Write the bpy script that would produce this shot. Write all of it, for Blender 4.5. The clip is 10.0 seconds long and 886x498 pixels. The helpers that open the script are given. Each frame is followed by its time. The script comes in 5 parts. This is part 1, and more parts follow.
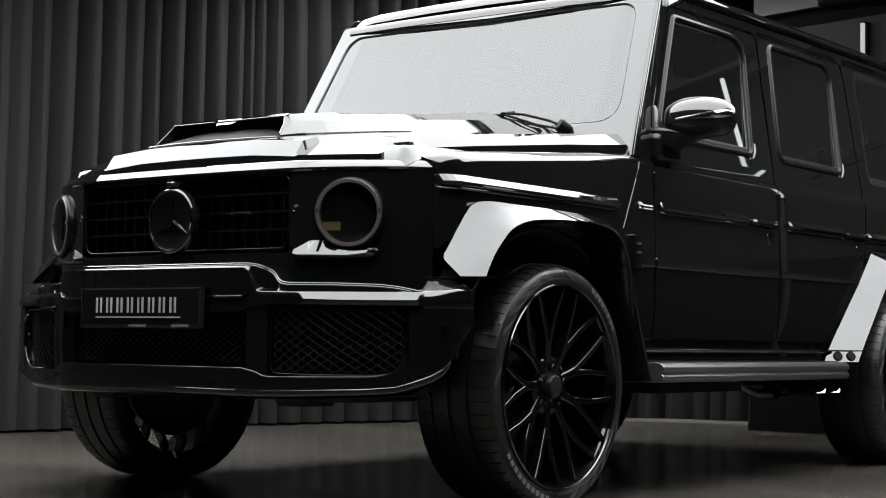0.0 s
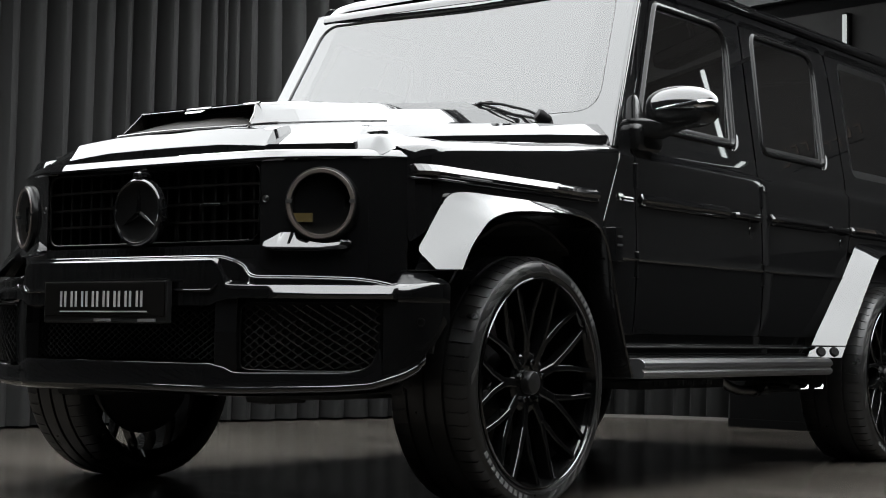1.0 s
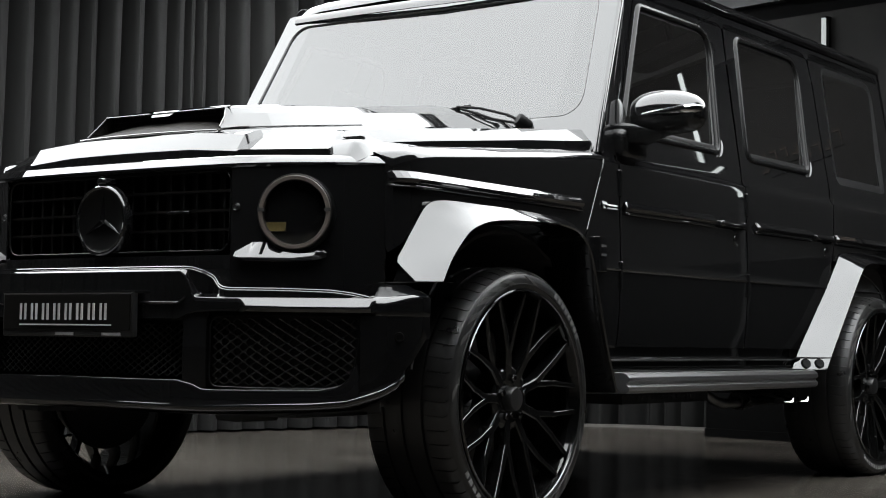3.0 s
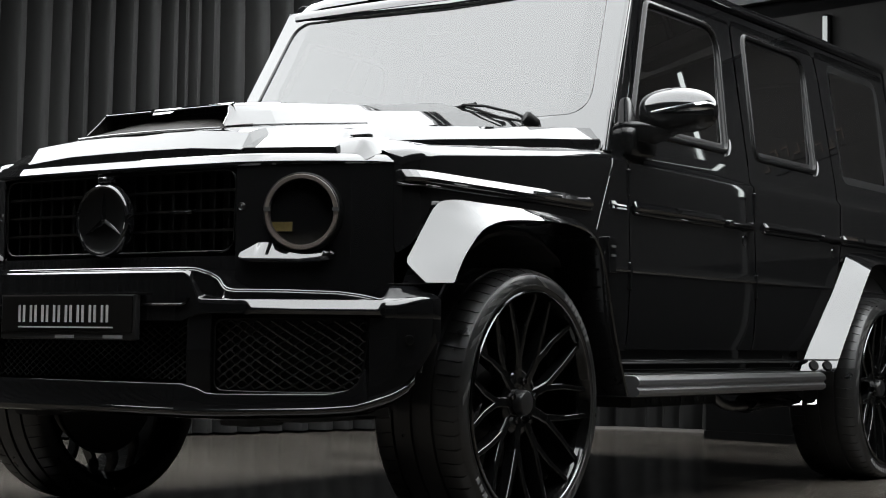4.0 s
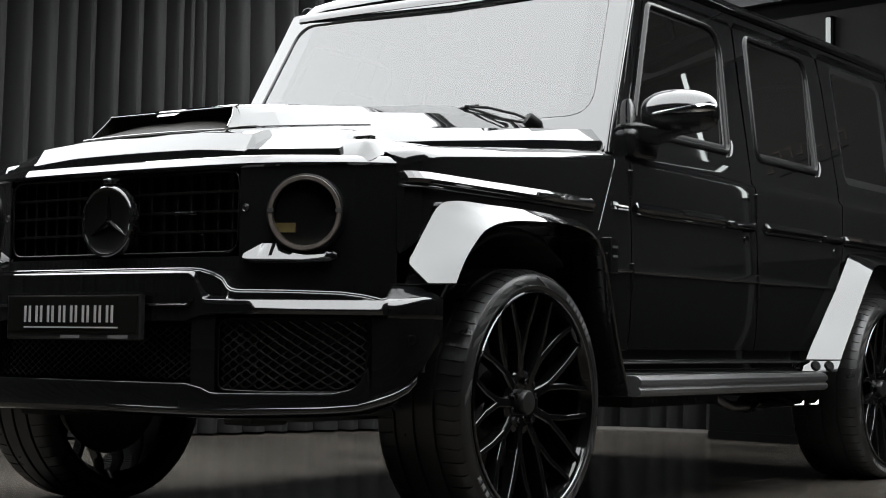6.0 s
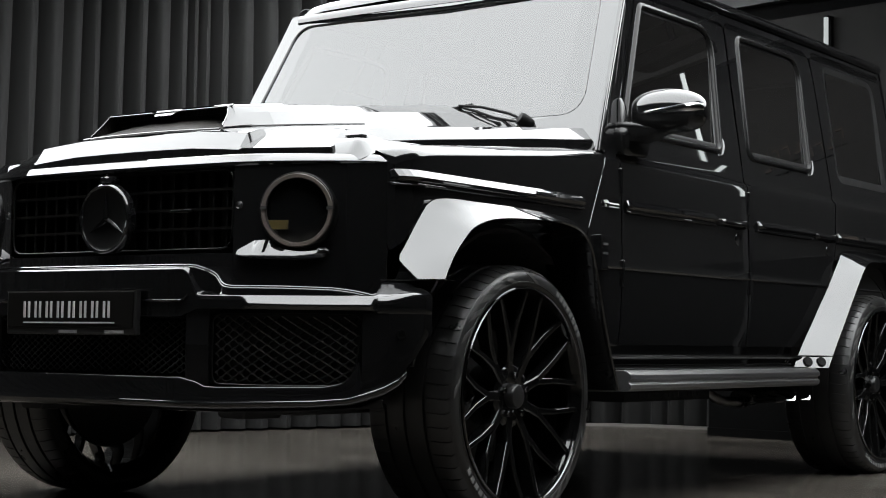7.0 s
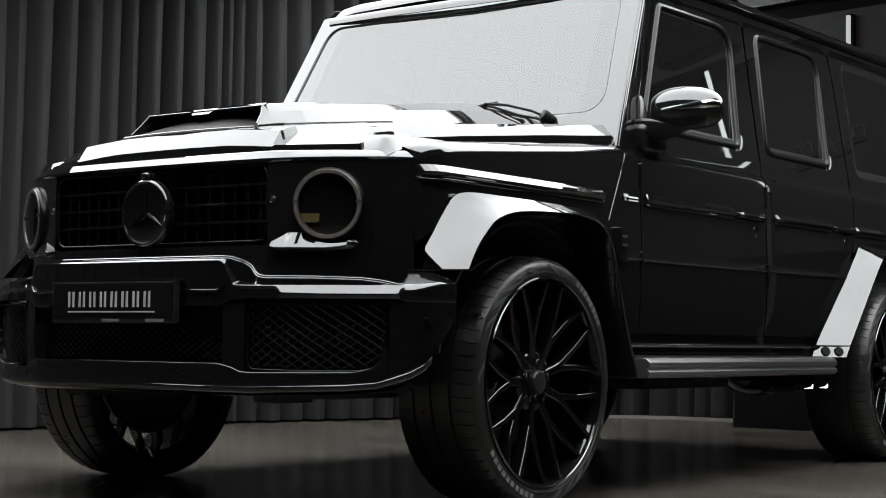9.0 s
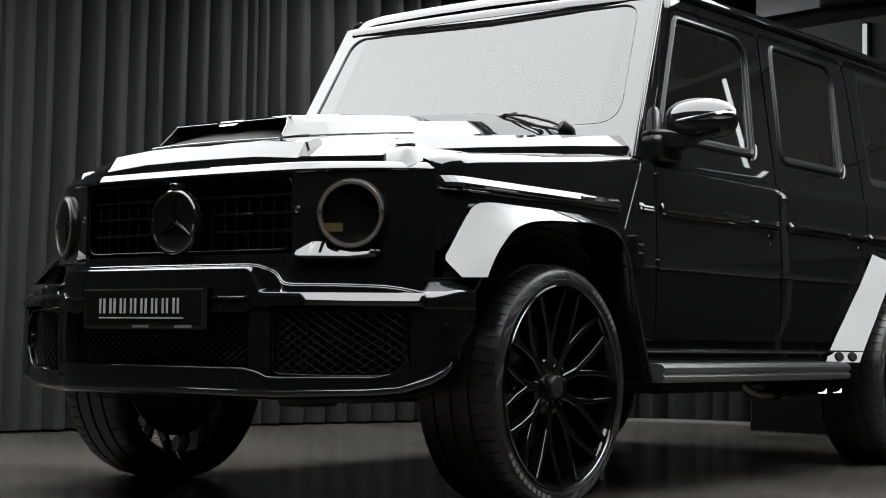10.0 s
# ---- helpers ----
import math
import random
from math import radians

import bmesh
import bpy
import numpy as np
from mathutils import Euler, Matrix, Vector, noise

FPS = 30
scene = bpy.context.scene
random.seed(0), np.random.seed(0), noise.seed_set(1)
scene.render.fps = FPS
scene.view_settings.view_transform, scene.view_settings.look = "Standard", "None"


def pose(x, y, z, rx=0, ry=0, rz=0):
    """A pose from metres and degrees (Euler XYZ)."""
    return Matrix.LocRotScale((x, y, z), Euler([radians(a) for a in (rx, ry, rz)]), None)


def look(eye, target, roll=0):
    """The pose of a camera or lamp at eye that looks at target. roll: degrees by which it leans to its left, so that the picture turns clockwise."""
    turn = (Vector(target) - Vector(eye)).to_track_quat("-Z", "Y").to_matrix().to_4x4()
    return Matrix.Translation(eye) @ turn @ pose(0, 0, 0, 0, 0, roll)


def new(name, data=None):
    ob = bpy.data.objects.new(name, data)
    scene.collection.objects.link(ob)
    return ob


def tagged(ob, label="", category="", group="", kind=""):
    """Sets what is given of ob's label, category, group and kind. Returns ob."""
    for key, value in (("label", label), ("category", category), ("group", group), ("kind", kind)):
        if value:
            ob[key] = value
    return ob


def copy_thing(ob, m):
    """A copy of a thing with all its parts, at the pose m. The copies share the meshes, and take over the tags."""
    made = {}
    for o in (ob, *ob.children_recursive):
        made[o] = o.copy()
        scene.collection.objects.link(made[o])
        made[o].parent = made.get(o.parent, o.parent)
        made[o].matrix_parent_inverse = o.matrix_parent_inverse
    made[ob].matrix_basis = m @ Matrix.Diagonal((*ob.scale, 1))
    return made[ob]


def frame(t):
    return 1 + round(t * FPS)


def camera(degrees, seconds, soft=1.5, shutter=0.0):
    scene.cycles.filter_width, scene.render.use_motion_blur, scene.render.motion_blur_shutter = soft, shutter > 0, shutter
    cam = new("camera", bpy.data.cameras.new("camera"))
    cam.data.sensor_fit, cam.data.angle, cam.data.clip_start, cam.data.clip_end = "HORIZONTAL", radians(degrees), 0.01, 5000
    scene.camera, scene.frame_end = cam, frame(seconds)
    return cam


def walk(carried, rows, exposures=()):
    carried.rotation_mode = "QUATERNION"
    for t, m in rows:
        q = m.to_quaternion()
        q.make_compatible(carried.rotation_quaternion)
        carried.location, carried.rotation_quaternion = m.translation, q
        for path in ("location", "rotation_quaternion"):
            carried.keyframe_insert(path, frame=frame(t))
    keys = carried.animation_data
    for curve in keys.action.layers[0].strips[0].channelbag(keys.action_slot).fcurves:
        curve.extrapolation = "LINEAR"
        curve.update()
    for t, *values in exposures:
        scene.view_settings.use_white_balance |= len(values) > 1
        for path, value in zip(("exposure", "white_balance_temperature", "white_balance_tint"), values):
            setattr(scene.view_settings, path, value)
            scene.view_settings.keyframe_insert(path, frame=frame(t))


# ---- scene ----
cam = camera(29.9, 10.0, 1.05)
PATH = [
    (0, (3.871, -4.408, 0.523), (2.659, -2.822, 0.635), 0.8),
    (0.5, (3.82, -4.353, 0.515), (2.618, -2.758, 0.625), 0.8),
    (1, (3.786, -4.285, 0.522), (2.595, -2.682, 0.629), 0.8),
    (1.5, (3.755, -4.234, 0.535), (2.576, -2.623, 0.644), 0.7),
    (2, (3.728, -4.192, 0.553), (2.556, -2.575, 0.662), 0.7),
    (2.5, (3.683, -4.165, 0.555), (2.52, -2.542, 0.665), 0.8),
    (4, (3.512, -4.09, 0.56), (2.369, -2.453, 0.672), 0.8),
    (4.5, (3.462, -4.065, 0.568), (2.332, -2.419, 0.68), 0.8),
    (5, (3.427, -4.036, 0.572), (2.307, -2.383, 0.683), 0.8),
    (5.5, (3.479, -4.073, 0.567), (2.344, -2.43, 0.679), 0.8),
    (7, (3.643, -4.15, 0.546), (2.482, -2.525, 0.658), 0.8),
    (7.5, (3.702, -4.171, 0.556), (2.536, -2.55, 0.666), 0.8),
    (8, (3.744, -4.208, 0.546), (2.569, -2.593, 0.655), 0.8),
    (8.5, (3.761, -4.251, 0.528), (2.578, -2.642, 0.637), 0.7),
    (9, (3.796, -4.308, 0.513), (2.601, -2.708, 0.623), 0.7),
    (9.5, (3.837, -4.37, 0.514), (2.631, -2.779, 0.626), 0.8),
    (10, (3.888, -4.421, 0.525), (2.672, -2.837, 0.637), 0.8),
]
walk(cam, [(t, look(eye, target, roll)) for t, eye, target, roll in PATH])

# ---------------------------------------------------------------- light
scene.view_settings.exposure = 0.0
world = bpy.data.worlds.new("studio_dark")
world.use_nodes = True
world.node_tree.nodes["Background"].inputs[0].default_value = (0.02, 0.021, 0.022, 1)
world.node_tree.nodes["Background"].inputs[1].default_value = 0.05
scene.world = world
PANEL_GLOW = 7.3     # the luminous stretch ceiling over the car
TUBE_GLOW = 0.5      # the wall tubes


# ---------------------------------------------------------------- materials
def material(name, colour=(0.5, 0.5, 0.5), rough=0.5, metal=0.0, ior=1.5, **more):
    m = bpy.data.materials.new(name)
    m.use_nodes = True
    b = m.node_tree.nodes["Principled BSDF"]
    b.inputs["Base Color"].default_value = (*colour, 1)
    b.inputs["Roughness"].default_value = rough
    b.inputs["Metallic"].default_value = metal
    b.inputs["IOR"].default_value = ior
    for k, v in more.items():
        b.inputs[k.replace("_", " ")].default_value = v
    return m


def nd(m, kind, **values):
    n = m.node_tree.nodes.new(kind)
    for k, v in values.items():
        n.inputs[k.replace("_", " ")].default_value = v
    return n


def wire(m, a, out, b, into):
    m.node_tree.links.new(a.outputs[out], b.inputs[into])


def bsdf(m):
    return m.node_tree.nodes["Principled BSDF"]


def coords(m, scale=(1, 1, 1), kind="Object"):
    t = nd(m, "ShaderNodeTexCoord")
    p = nd(m, "ShaderNodeMapping", Scale=scale)
    wire(m, t, kind, p, "Vector")
    return p


def noisy(m, scale, detail=4.0, stretch=(1, 1, 1), rough=0.5):
    p = coords(m, stretch)
    n = nd(m, "ShaderNodeTexNoise", Scale=scale, Detail=detail, Roughness=rough)
    wire(m, p, "Vector", n, "Vector")
    return n


def ramp_to(m, src, out, into, a, b, lo=0.3, hi=0.7):
    r = nd(m, "ShaderNodeMapRange", From_Min=lo, From_Max=hi, To_Min=a, To_Max=b)
    wire(m, src, out, r, "Value")
    wire(m, r, "Result", bsdf(m), into)


def colour_mix(m, src, out, c1, c2, lo=0.3, hi=0.7):
    r = nd(m, "ShaderNodeValToRGB")
    r.color_ramp.elements[0].position, r.color_ramp.elements[1].position = lo, hi
    r.color_ramp.elements[0].color, r.color_ramp.elements[1].color = (*c1, 1), (*c2, 1)
    wire(m, src, out, r, "Fac")
    wire(m, r, "Color", bsdf(m), "Base Color")
    return r


def bumped(m, src, out, strength, distance):
    b = nd(m, "ShaderNodeBump", Strength=strength, Distance=distance)
    wire(m, src, out, b, "Height")
    wire(m, b, "Normal", bsdf(m), "Normal")


PAINT = material("black_car_paint", (0.0066, 0.0066, 0.0069), 0.025, 0, 1.50, Coat_Weight=0.75, Coat_Roughness=0.02, Coat_IOR=1.48)
_n = noisy(PAINT, 3.0, 5)
ramp_to(PAINT, _n, "Fac", "Roughness", 0.018, 0.045)
SATIN = material("satin_black_plastic", (0.014, 0.014, 0.0142), 0.38, 0, 1.5)
bumped(SATIN, noisy(SATIN, 900, 2), "Fac", 0.08, 0.001)
GAP = material("dark_cavity", (0.024, 0.024, 0.024), 0.9)
RUBBER = material("tyre_rubber", (0.015, 0.015, 0.015), 0.55, 0, 1.55)
_n = noisy(RUBBER, 14, 6)
ramp_to(RUBBER, _n, "Fac", "Roughness", 0.26, 0.50)
colour_mix(RUBBER, _n, "Fac", (0.012, 0.012, 0.012), (0.021, 0.0207, 0.0202))
bumped(RUBBER, noisy(RUBBER, 220, 4), "Fac", 0.35, 0.0015)
RIM = material("gloss_black_alloy", (0.005, 0.005, 0.005), 0.06, 0, 1.5)
BRIGHT = material("polished_chrome", (0.62, 0.62, 0.63), 0.12, 1)
TRIMBLACK = material("gloss_black_trim", (0.010, 0.010, 0.010), 0.30, 0, 1.5)
DARKCHROME = material("dark_chrome", (0.12, 0.12, 0.122), 0.16, 1)
STEEL = material("worn_steel", (0.32, 0.31, 0.30), 0.34, 1)
colour_mix(STEEL, noisy(STEEL, 20, 5), "Fac", (0.07, 0.068, 0.066), (0.16, 0.156, 0.152))
CARBON = material("carbon_weave", (0.02, 0.02, 0.02), 0.46, 0, 1.1)
_p = coords(CARBON)
_c = nd(CARBON, "ShaderNodeTexChecker", Scale=160.0)
wire(CARBON, _p, "Vector", _c, "Vector")
_c.inputs["Color1"].default_value, _c.inputs["Color2"].default_value = (0.014, 0.0132, 0.0125, 1), (0.034, 0.032, 0.030, 1)
wire(CARBON, _c, "Color", bsdf(CARBON), "Base Color")
BOARD = material("satin_dark_aluminium", (0.32, 0.32, 0.323), 0.22, 0.95)
_n = noisy(BOARD, 8, 4, (1, 0.1, 1))
ramp_to(BOARD, _n, "Fac", "Roughness", 0.29, 0.40)
PLATE = material("plate_face", (0.005, 0.0046, 0.0042), 0.5, 0, 1.2)
LETTER = material("plate_print", (0.50, 0.50, 0.49), 0.5)
SIDEPAD = material("satin_sidewall_pattern", (0.085, 0.084, 0.082), 0.34, 0, 1.5)
TYREPRINT = material("moulded_lettering", (0.20, 0.20, 0.198), 0.5)
WIPER = material("wiper_rubber", (0.005, 0.005, 0.005), 0.4, 0, 1.18)
LEATHER = material("dark_leather", (0.012, 0.012, 0.012), 0.5)
bumped(LEATHER, noisy(LEATHER, 120, 3), "Fac", 0.2, 0.002)
RING = material("headlight_ring", (0.105, 0.090, 0.080), 0.32)
MIRRORBLACK = material("dark_mirror_plastic", (0.005, 0.005, 0.005), 0.24, 0, 1.45)
TRIMSATIN = material("satin_window_trim", (0.006, 0.006, 0.006), 0.26, 0, 1.30)
BOWL = material("lamp_bowl", (0.11, 0.095, 0.078), 0.35)
REFLECTOR = material("lamp_reflector", (0.30, 0.23, 0.09), 0.35, 0.7)
SILVER = material("mirror_surface", (0.8, 0.8, 0.8), 0.02, 1)


def glass(name, tint, ior, room_tone=None):
    m = bpy.data.materials.new(name)
    m.use_nodes = True
    t = m.node_tree
    t.nodes.remove(t.nodes["Principled BSDF"])
    gl, tr, mx, fr = (t.nodes.new(k) for k in ("ShaderNodeBsdfGlossy", "ShaderNodeBsdfTransparent", "ShaderNodeMixShader", "ShaderNodeFresnel"))
    gl.inputs["Roughness"].default_value = 0.012
    gl.inputs["Color"].default_value = (1, 1, 1, 1)
    tr.inputs["Color"].default_value = (*tint, 1)
    fr.inputs["IOR"].default_value = ior
    t.links.new(fr.outputs[0], mx.inputs[0])
    body = tr
    if room_tone:                # an even diffuse tone standing in for the room reflected in the pane
        df, body = t.nodes.new("ShaderNodeBsdfDiffuse"), t.nodes.new("ShaderNodeAddShader")
        df.inputs["Color"].default_value = (*room_tone, 1)
        t.links.new(tr.outputs[0], body.inputs[0])
        t.links.new(df.outputs[0], body.inputs[1])
    t.links.new(body.outputs[0], mx.inputs[1])
    t.links.new(gl.outputs[0], mx.inputs[2])
    t.links.new(mx.outputs[0], t.nodes["Material Output"].inputs[0])
    return m


WINDSCREEN = glass("windscreen_glass", (0.12, 0.127, 0.127), 1.73)
TINTED = glass("tinted_side_glass", (0.05, 0.05, 0.052), 2.4, (0.0068, 0.0064, 0.0062))
LENS = glass("headlight_lens", (0.8, 0.8, 0.8), 1.5)


def glow(name, colour, strength):
    m = material(name, (0.8, 0.8, 0.8), 0.6)
    bsdf(m).inputs["Emission Color"].default_value = (*colour, 1)
    bsdf(m).inputs["Emission Strength"].default_value = strength
    return m


PANEL = glow("luminous_ceiling", (0.955, 0.985, 1.0), PANEL_GLOW)
# the glow is dimmed round one chosen spot to tone down its reflections
_co = coords(PANEL)
_d = nd(PANEL, "ShaderNodeVectorMath")
_d.operation = "DISTANCE"
wire(PANEL, _co, "Vector", _d, 0)
_d.inputs[1].default_value = (-1.2, 2.0, 2.82)
_last = (_d, "Value")
for _op, _v in (("DIVIDE", 1.0), ("POWER", 2.0), ("MULTIPLY", -1.0), ("EXPONENT", None), ("MULTIPLY", -0.70), ("ADD", 1.0), ("MULTIPLY", PANEL_GLOW)):
    _m = nd(PANEL, "ShaderNodeMath")
    _m.operation = _op
    wire(PANEL, *_last, _m, 0)
    if _v is not None:
        _m.inputs[1].default_value = _v
    _last = (_m, "Value")
wire(PANEL, *_last, bsdf(PANEL), "Emission Strength")
TUBE = glow("tube_light", (0.93, 1.0, 0.99), TUBE_GLOW)
TUBE_FULL = glow("tube_light_at_full", (0.93, 1.0, 0.99), TUBE_GLOW * 6)
for _t in (TUBE, TUBE_FULL):
    bsdf(_t).inputs["Base Color"].default_value = (0.05, 0.05, 0.05, 1)

CURTAIN = material("grey_velvet_curtain", (0.03, 0.03, 0.03), 0.9)
_n = noisy(CURTAIN, 5, 6, (1, 1, 0.15))
colour_mix(CURTAIN, _n, "Fac", (0.0036, 0.0036, 0.0035), (0.0066, 0.0065, 0.0063))
bumped(CURTAIN, noisy(CURTAIN, 260, 2), "Fac", 0.25, 0.002)
FLOOR = material("dark_stone_floor", (0.02, 0.02, 0.02), 0.3)
_n = noisy(FLOOR, 1.3, 7, (0.5, 1.5, 1), 0.58)
colour_mix(FLOOR, _n, "Fac", (0.031, 0.0275, 0.0235), (0.116, 0.104, 0.089))
_n = noisy(FLOOR, 2.2, 6, (0.5, 1.3, 1), 0.55)
ramp_to(FLOOR, _n, "Fac", "Roughness", 0.15, 0.25)
bumped(FLOOR, noisy(FLOOR, 60, 5), "Fac", 0.06, 0.002)
_g = nd(FLOOR, "ShaderNodeNewGeometry")
for _l in [l for l in FLOOR.node_tree.links if l.from_node.type == "TEX_COORD"]:
    FLOOR.node_tree.links.new(_g.outputs["Position"], _l.to_socket)
# floor joints: grout coloured pale to stand in for the highlights along them
JOINT_GLINT = material("grout_with_painted_glint", (0.15, 0.14, 0.125), 0.8)
colour_mix(JOINT_GLINT, noisy(JOINT_GLINT, 9, 4), "Fac", (0.07, 0.065, 0.06), (0.20, 0.185, 0.165))
WALLDARK = material("dark_grey_wall", (0.01, 0.01, 0.01), 0.55, 0, 1.2)
_n = noisy(WALLDARK, 2.5, 6)
colour_mix(WALLDARK, _n, "Fac", (0.0084, 0.0081, 0.0078), (0.0144, 0.0139, 0.0134))
bumped(WALLDARK, noisy(WALLDARK, 180, 3), "Fac", 0.1, 0.001)
WALLGREY = material("grey_upper_wall", (0.04, 0.04, 0.04), 0.6)
colour_mix(WALLGREY, noisy(WALLGREY, 3, 5), "Fac", (0.040, 0.040, 0.040), (0.054, 0.054, 0.053))
WALLFAR = material("studio_wall", (0.03, 0.03, 0.03), 0.7)
colour_mix(WALLFAR, noisy(WALLFAR, 2, 5), "Fac", (0.018, 0.018, 0.018), (0.026, 0.026, 0.0255))
BLACKSTEEL = material("black_powder_coat", (0.0030, 0.0030, 0.0030), 0.75, 0, 1.12)
bumped(BLACKSTEEL, noisy(BLACKSTEEL, 200, 3), "Fac", 0.1, 0.001)
SKIRT = material("pale_floor_trim", (0.15, 0.14, 0.13), 0.45)
POLE = material("pale_grey_pole", (0.022, 0.022, 0.022), 0.6, 0, 1.3)
COPPER = material("copper_letters", (0.030, 0.023, 0.018), 0.4, 0.9)


# ---------------------------------------------------------------- mesh helpers
def crisp(ob, degrees):
    """Keeps edges sharper than the angle."""
    bm = bmesh.new()
    bm.from_mesh(ob.data)
    for e in bm.edges:
        if len(e.link_faces) == 2 and e.calc_face_angle(0) > radians(degrees):
            e.smooth = False
    bm.to_mesh(ob.data)
    bm.free()
    return ob


def mk(name, verts, faces, mat, parent=None, label="", smooth=False, thick=0.0, bevel=0.0, at=None, fix=True):
    me = bpy.data.meshes.new(name)
    me.from_pydata([tuple(v) for v in verts], [], faces)
    if fix:
        bm = bmesh.new()
        bm.from_mesh(me)
        bmesh.ops.recalc_face_normals(bm, faces=bm.faces)
        bm.to_mesh(me)
        bm.free()
    elif parent is not None:
        # open sheets of the car face away from its middle
        me.update()
        if sum(p.area * p.normal.dot(p.center - Vector((0, min(2.9, max(0.3, p.center.y)), 0.9))) for p in me.polygons) < 0:
            me.flip_normals()
    me.materials.append(mat)
    if smooth:
        for p in me.polygons:
            p.use_smooth = True
    ob = new(name, me)
    if smooth:
        crisp(ob, 44)
    if parent:
        ob.parent = parent
    if at is not None:
        ob.matrix_basis = at
    if label:
        tagged(ob, label)
    if thick:
        s = ob.modifiers.new("thickness", "SOLIDIFY")
        s.thickness, s.offset = thick, 0
        if smooth:
            e = ob.modifiers.new("sharp_rim", "EDGE_SPLIT")
            e.split_angle, e.use_edge_sharp = radians(45), True
    if bevel:
        b = ob.modifiers.new("edge", "BEVEL")
        b.width, b.segments, b.limit_method, b.angle_limit = bevel, 2, "ANGLE", radians(28)
        b.harden_normals = smooth
    return ob


def part(name, bm, mat, parent, label="", smooth=False, bevel=0.0, thick=0.0, at=None):
    bm.verts.index_update()
    v = [tuple(x.co) for x in bm.verts]
    f = [[x.index for x in p.verts] for p in bm.faces]
    bm.free()
    return mk(name, v, f, mat, parent, label, smooth, thick, bevel, at)


def boxes(*dims):
    V, F = [], []
    for x0, x1, y0, y1, z0, z1 in dims:
        k = len(V)
        V += [(x, y, z) for x in (x0, x1) for y in (y0, y1) for z in (z0, z1)]
        F += [[k + i for i in q] for q in ((0, 1, 3, 2), (4, 6, 7, 5), (0, 4, 5, 1), (2, 3, 7, 6), (0, 2, 6, 4), (1, 5, 7, 3))]
    return V, F


def grid(rows, loop_u=False, loop_v=False):
    """Faces over rows of points."""
    n, m = len(rows), len(rows[0])
    V = [p for r in rows for p in r]
    F = [[i * m + j, i * m + (j + 1) % m, ((i + 1) % n) * m + (j + 1) % m, ((i + 1) % n) * m + j]
         for i in range(n if loop_u else n - 1) for j in range(m if loop_v else m - 1)]
    return V, F


def capped(rows):
    """A closed tube through rings of points, with both ends shut."""
    V, F = grid(rows, False, True)
    m = len(rows[0])
    F += [list(range(m)), list(range(len(V) - m, len(V)))]
    return V, F


def joined(*pieces):
    V, F = [], []
    for v, f in pieces:
        k = len(V)
        V += list(v)
        F += [[i + k for i in q] for q in f]
    return V, F


def lathe(profile, n=48, axis="x"):
    """Turn (along, radius) pairs about an axis."""
    rows = []
    for i in range(n):
        a = 2 * math.pi * i / n
        c, s = math.cos(a), math.sin(a)
        rows.append([(u, r * c, r * s) if axis == "x" else (r * c, u, r * s) if axis == "y" else (r * c, r * s, u) for u, r in profile])
    return grid(rows, True, False)


def tube(points, r, n=10, closed=False):
    pts = [Vector(p) for p in points]
    rows = []
    for i, p in enumerate(pts):
        a = pts[i - 1] if (i or closed) else p
        b = pts[(i + 1) % len(pts)] if (i + 1 < len(pts) or closed) else p
        d = (b - a).normalized()
        u = d.cross(Vector((0.13, 0.31, 0.94)) if abs(d.z) < 0.9 else Vector((1, 0, 0))).normalized()
        w = d.cross(u)
        rows.append([tuple(p + r * (u * math.cos(t) + w * math.sin(t))) for t in (2 * math.pi * k / n for k in range(n))])
    return grid(rows, True, True) if closed else capped(rows)


def lerp_at(table, t):
    if t <= table[0][0]:
        return table[0][1]
    for (a, u), (b, v) in zip(table, table[1:]):
        if t <= b:
            return u + (v - u) * (t - a) / (b - a)
    return table[-1][1]


def rounded(pts, r, n=5):
    """A polygon with its corners rounded; r may be one radius for each corner."""
    out = []
    k = len(pts)
    for i in range(k):
        p, a, b = Vector(pts[i]), Vector(pts[i - 1]), Vector(pts[(i + 1) % k])
        ri = r[i] if isinstance(r, (list, tuple)) else r
        u, v = (a - p).normalized(), (b - p).normalized()
        half = u.angle(v) / 2
        d = min(ri / math.tan(half), (a - p).length * 0.48, (b - p).length * 0.48)
        q, w = p + u * d, p + v * d
        for j in range(n + 1):
            t = j / n
            out.append(tuple((1 - t) ** 2 * q + 2 * t * (1 - t) * p + t * t * w))
    return out


def filled(loops, place):
    """A flat face inside the first loop with the others as holes, each (u, v) put into space by place."""
    bm = bmesh.new()
    edges = []
    for loop in loops:
        vs = [bm.verts.new((u, v, 0)) for u, v in loop]
        edges += [bm.edges.new((vs[i], vs[(i + 1) % len(vs)])) for i in range(len(vs))]
    bmesh.ops.triangle_fill(bm, use_beauty=True, use_dissolve=False, edges=edges)
    for v in bm.verts:
        v.co = place(v.co.x, v.co.y)
    bm.verts.index_update()
    out = [tuple(v.co) for v in bm.verts], [[v.index for v in f.verts] for f in bm.faces]
    bm.free()
    return out


# ---------------------------------------------------------------- the studio
def structure(name, v, f, mat, label="", **kw):
    return tagged(mk(name, v, f, mat, label=label, **kw), kind="structure")


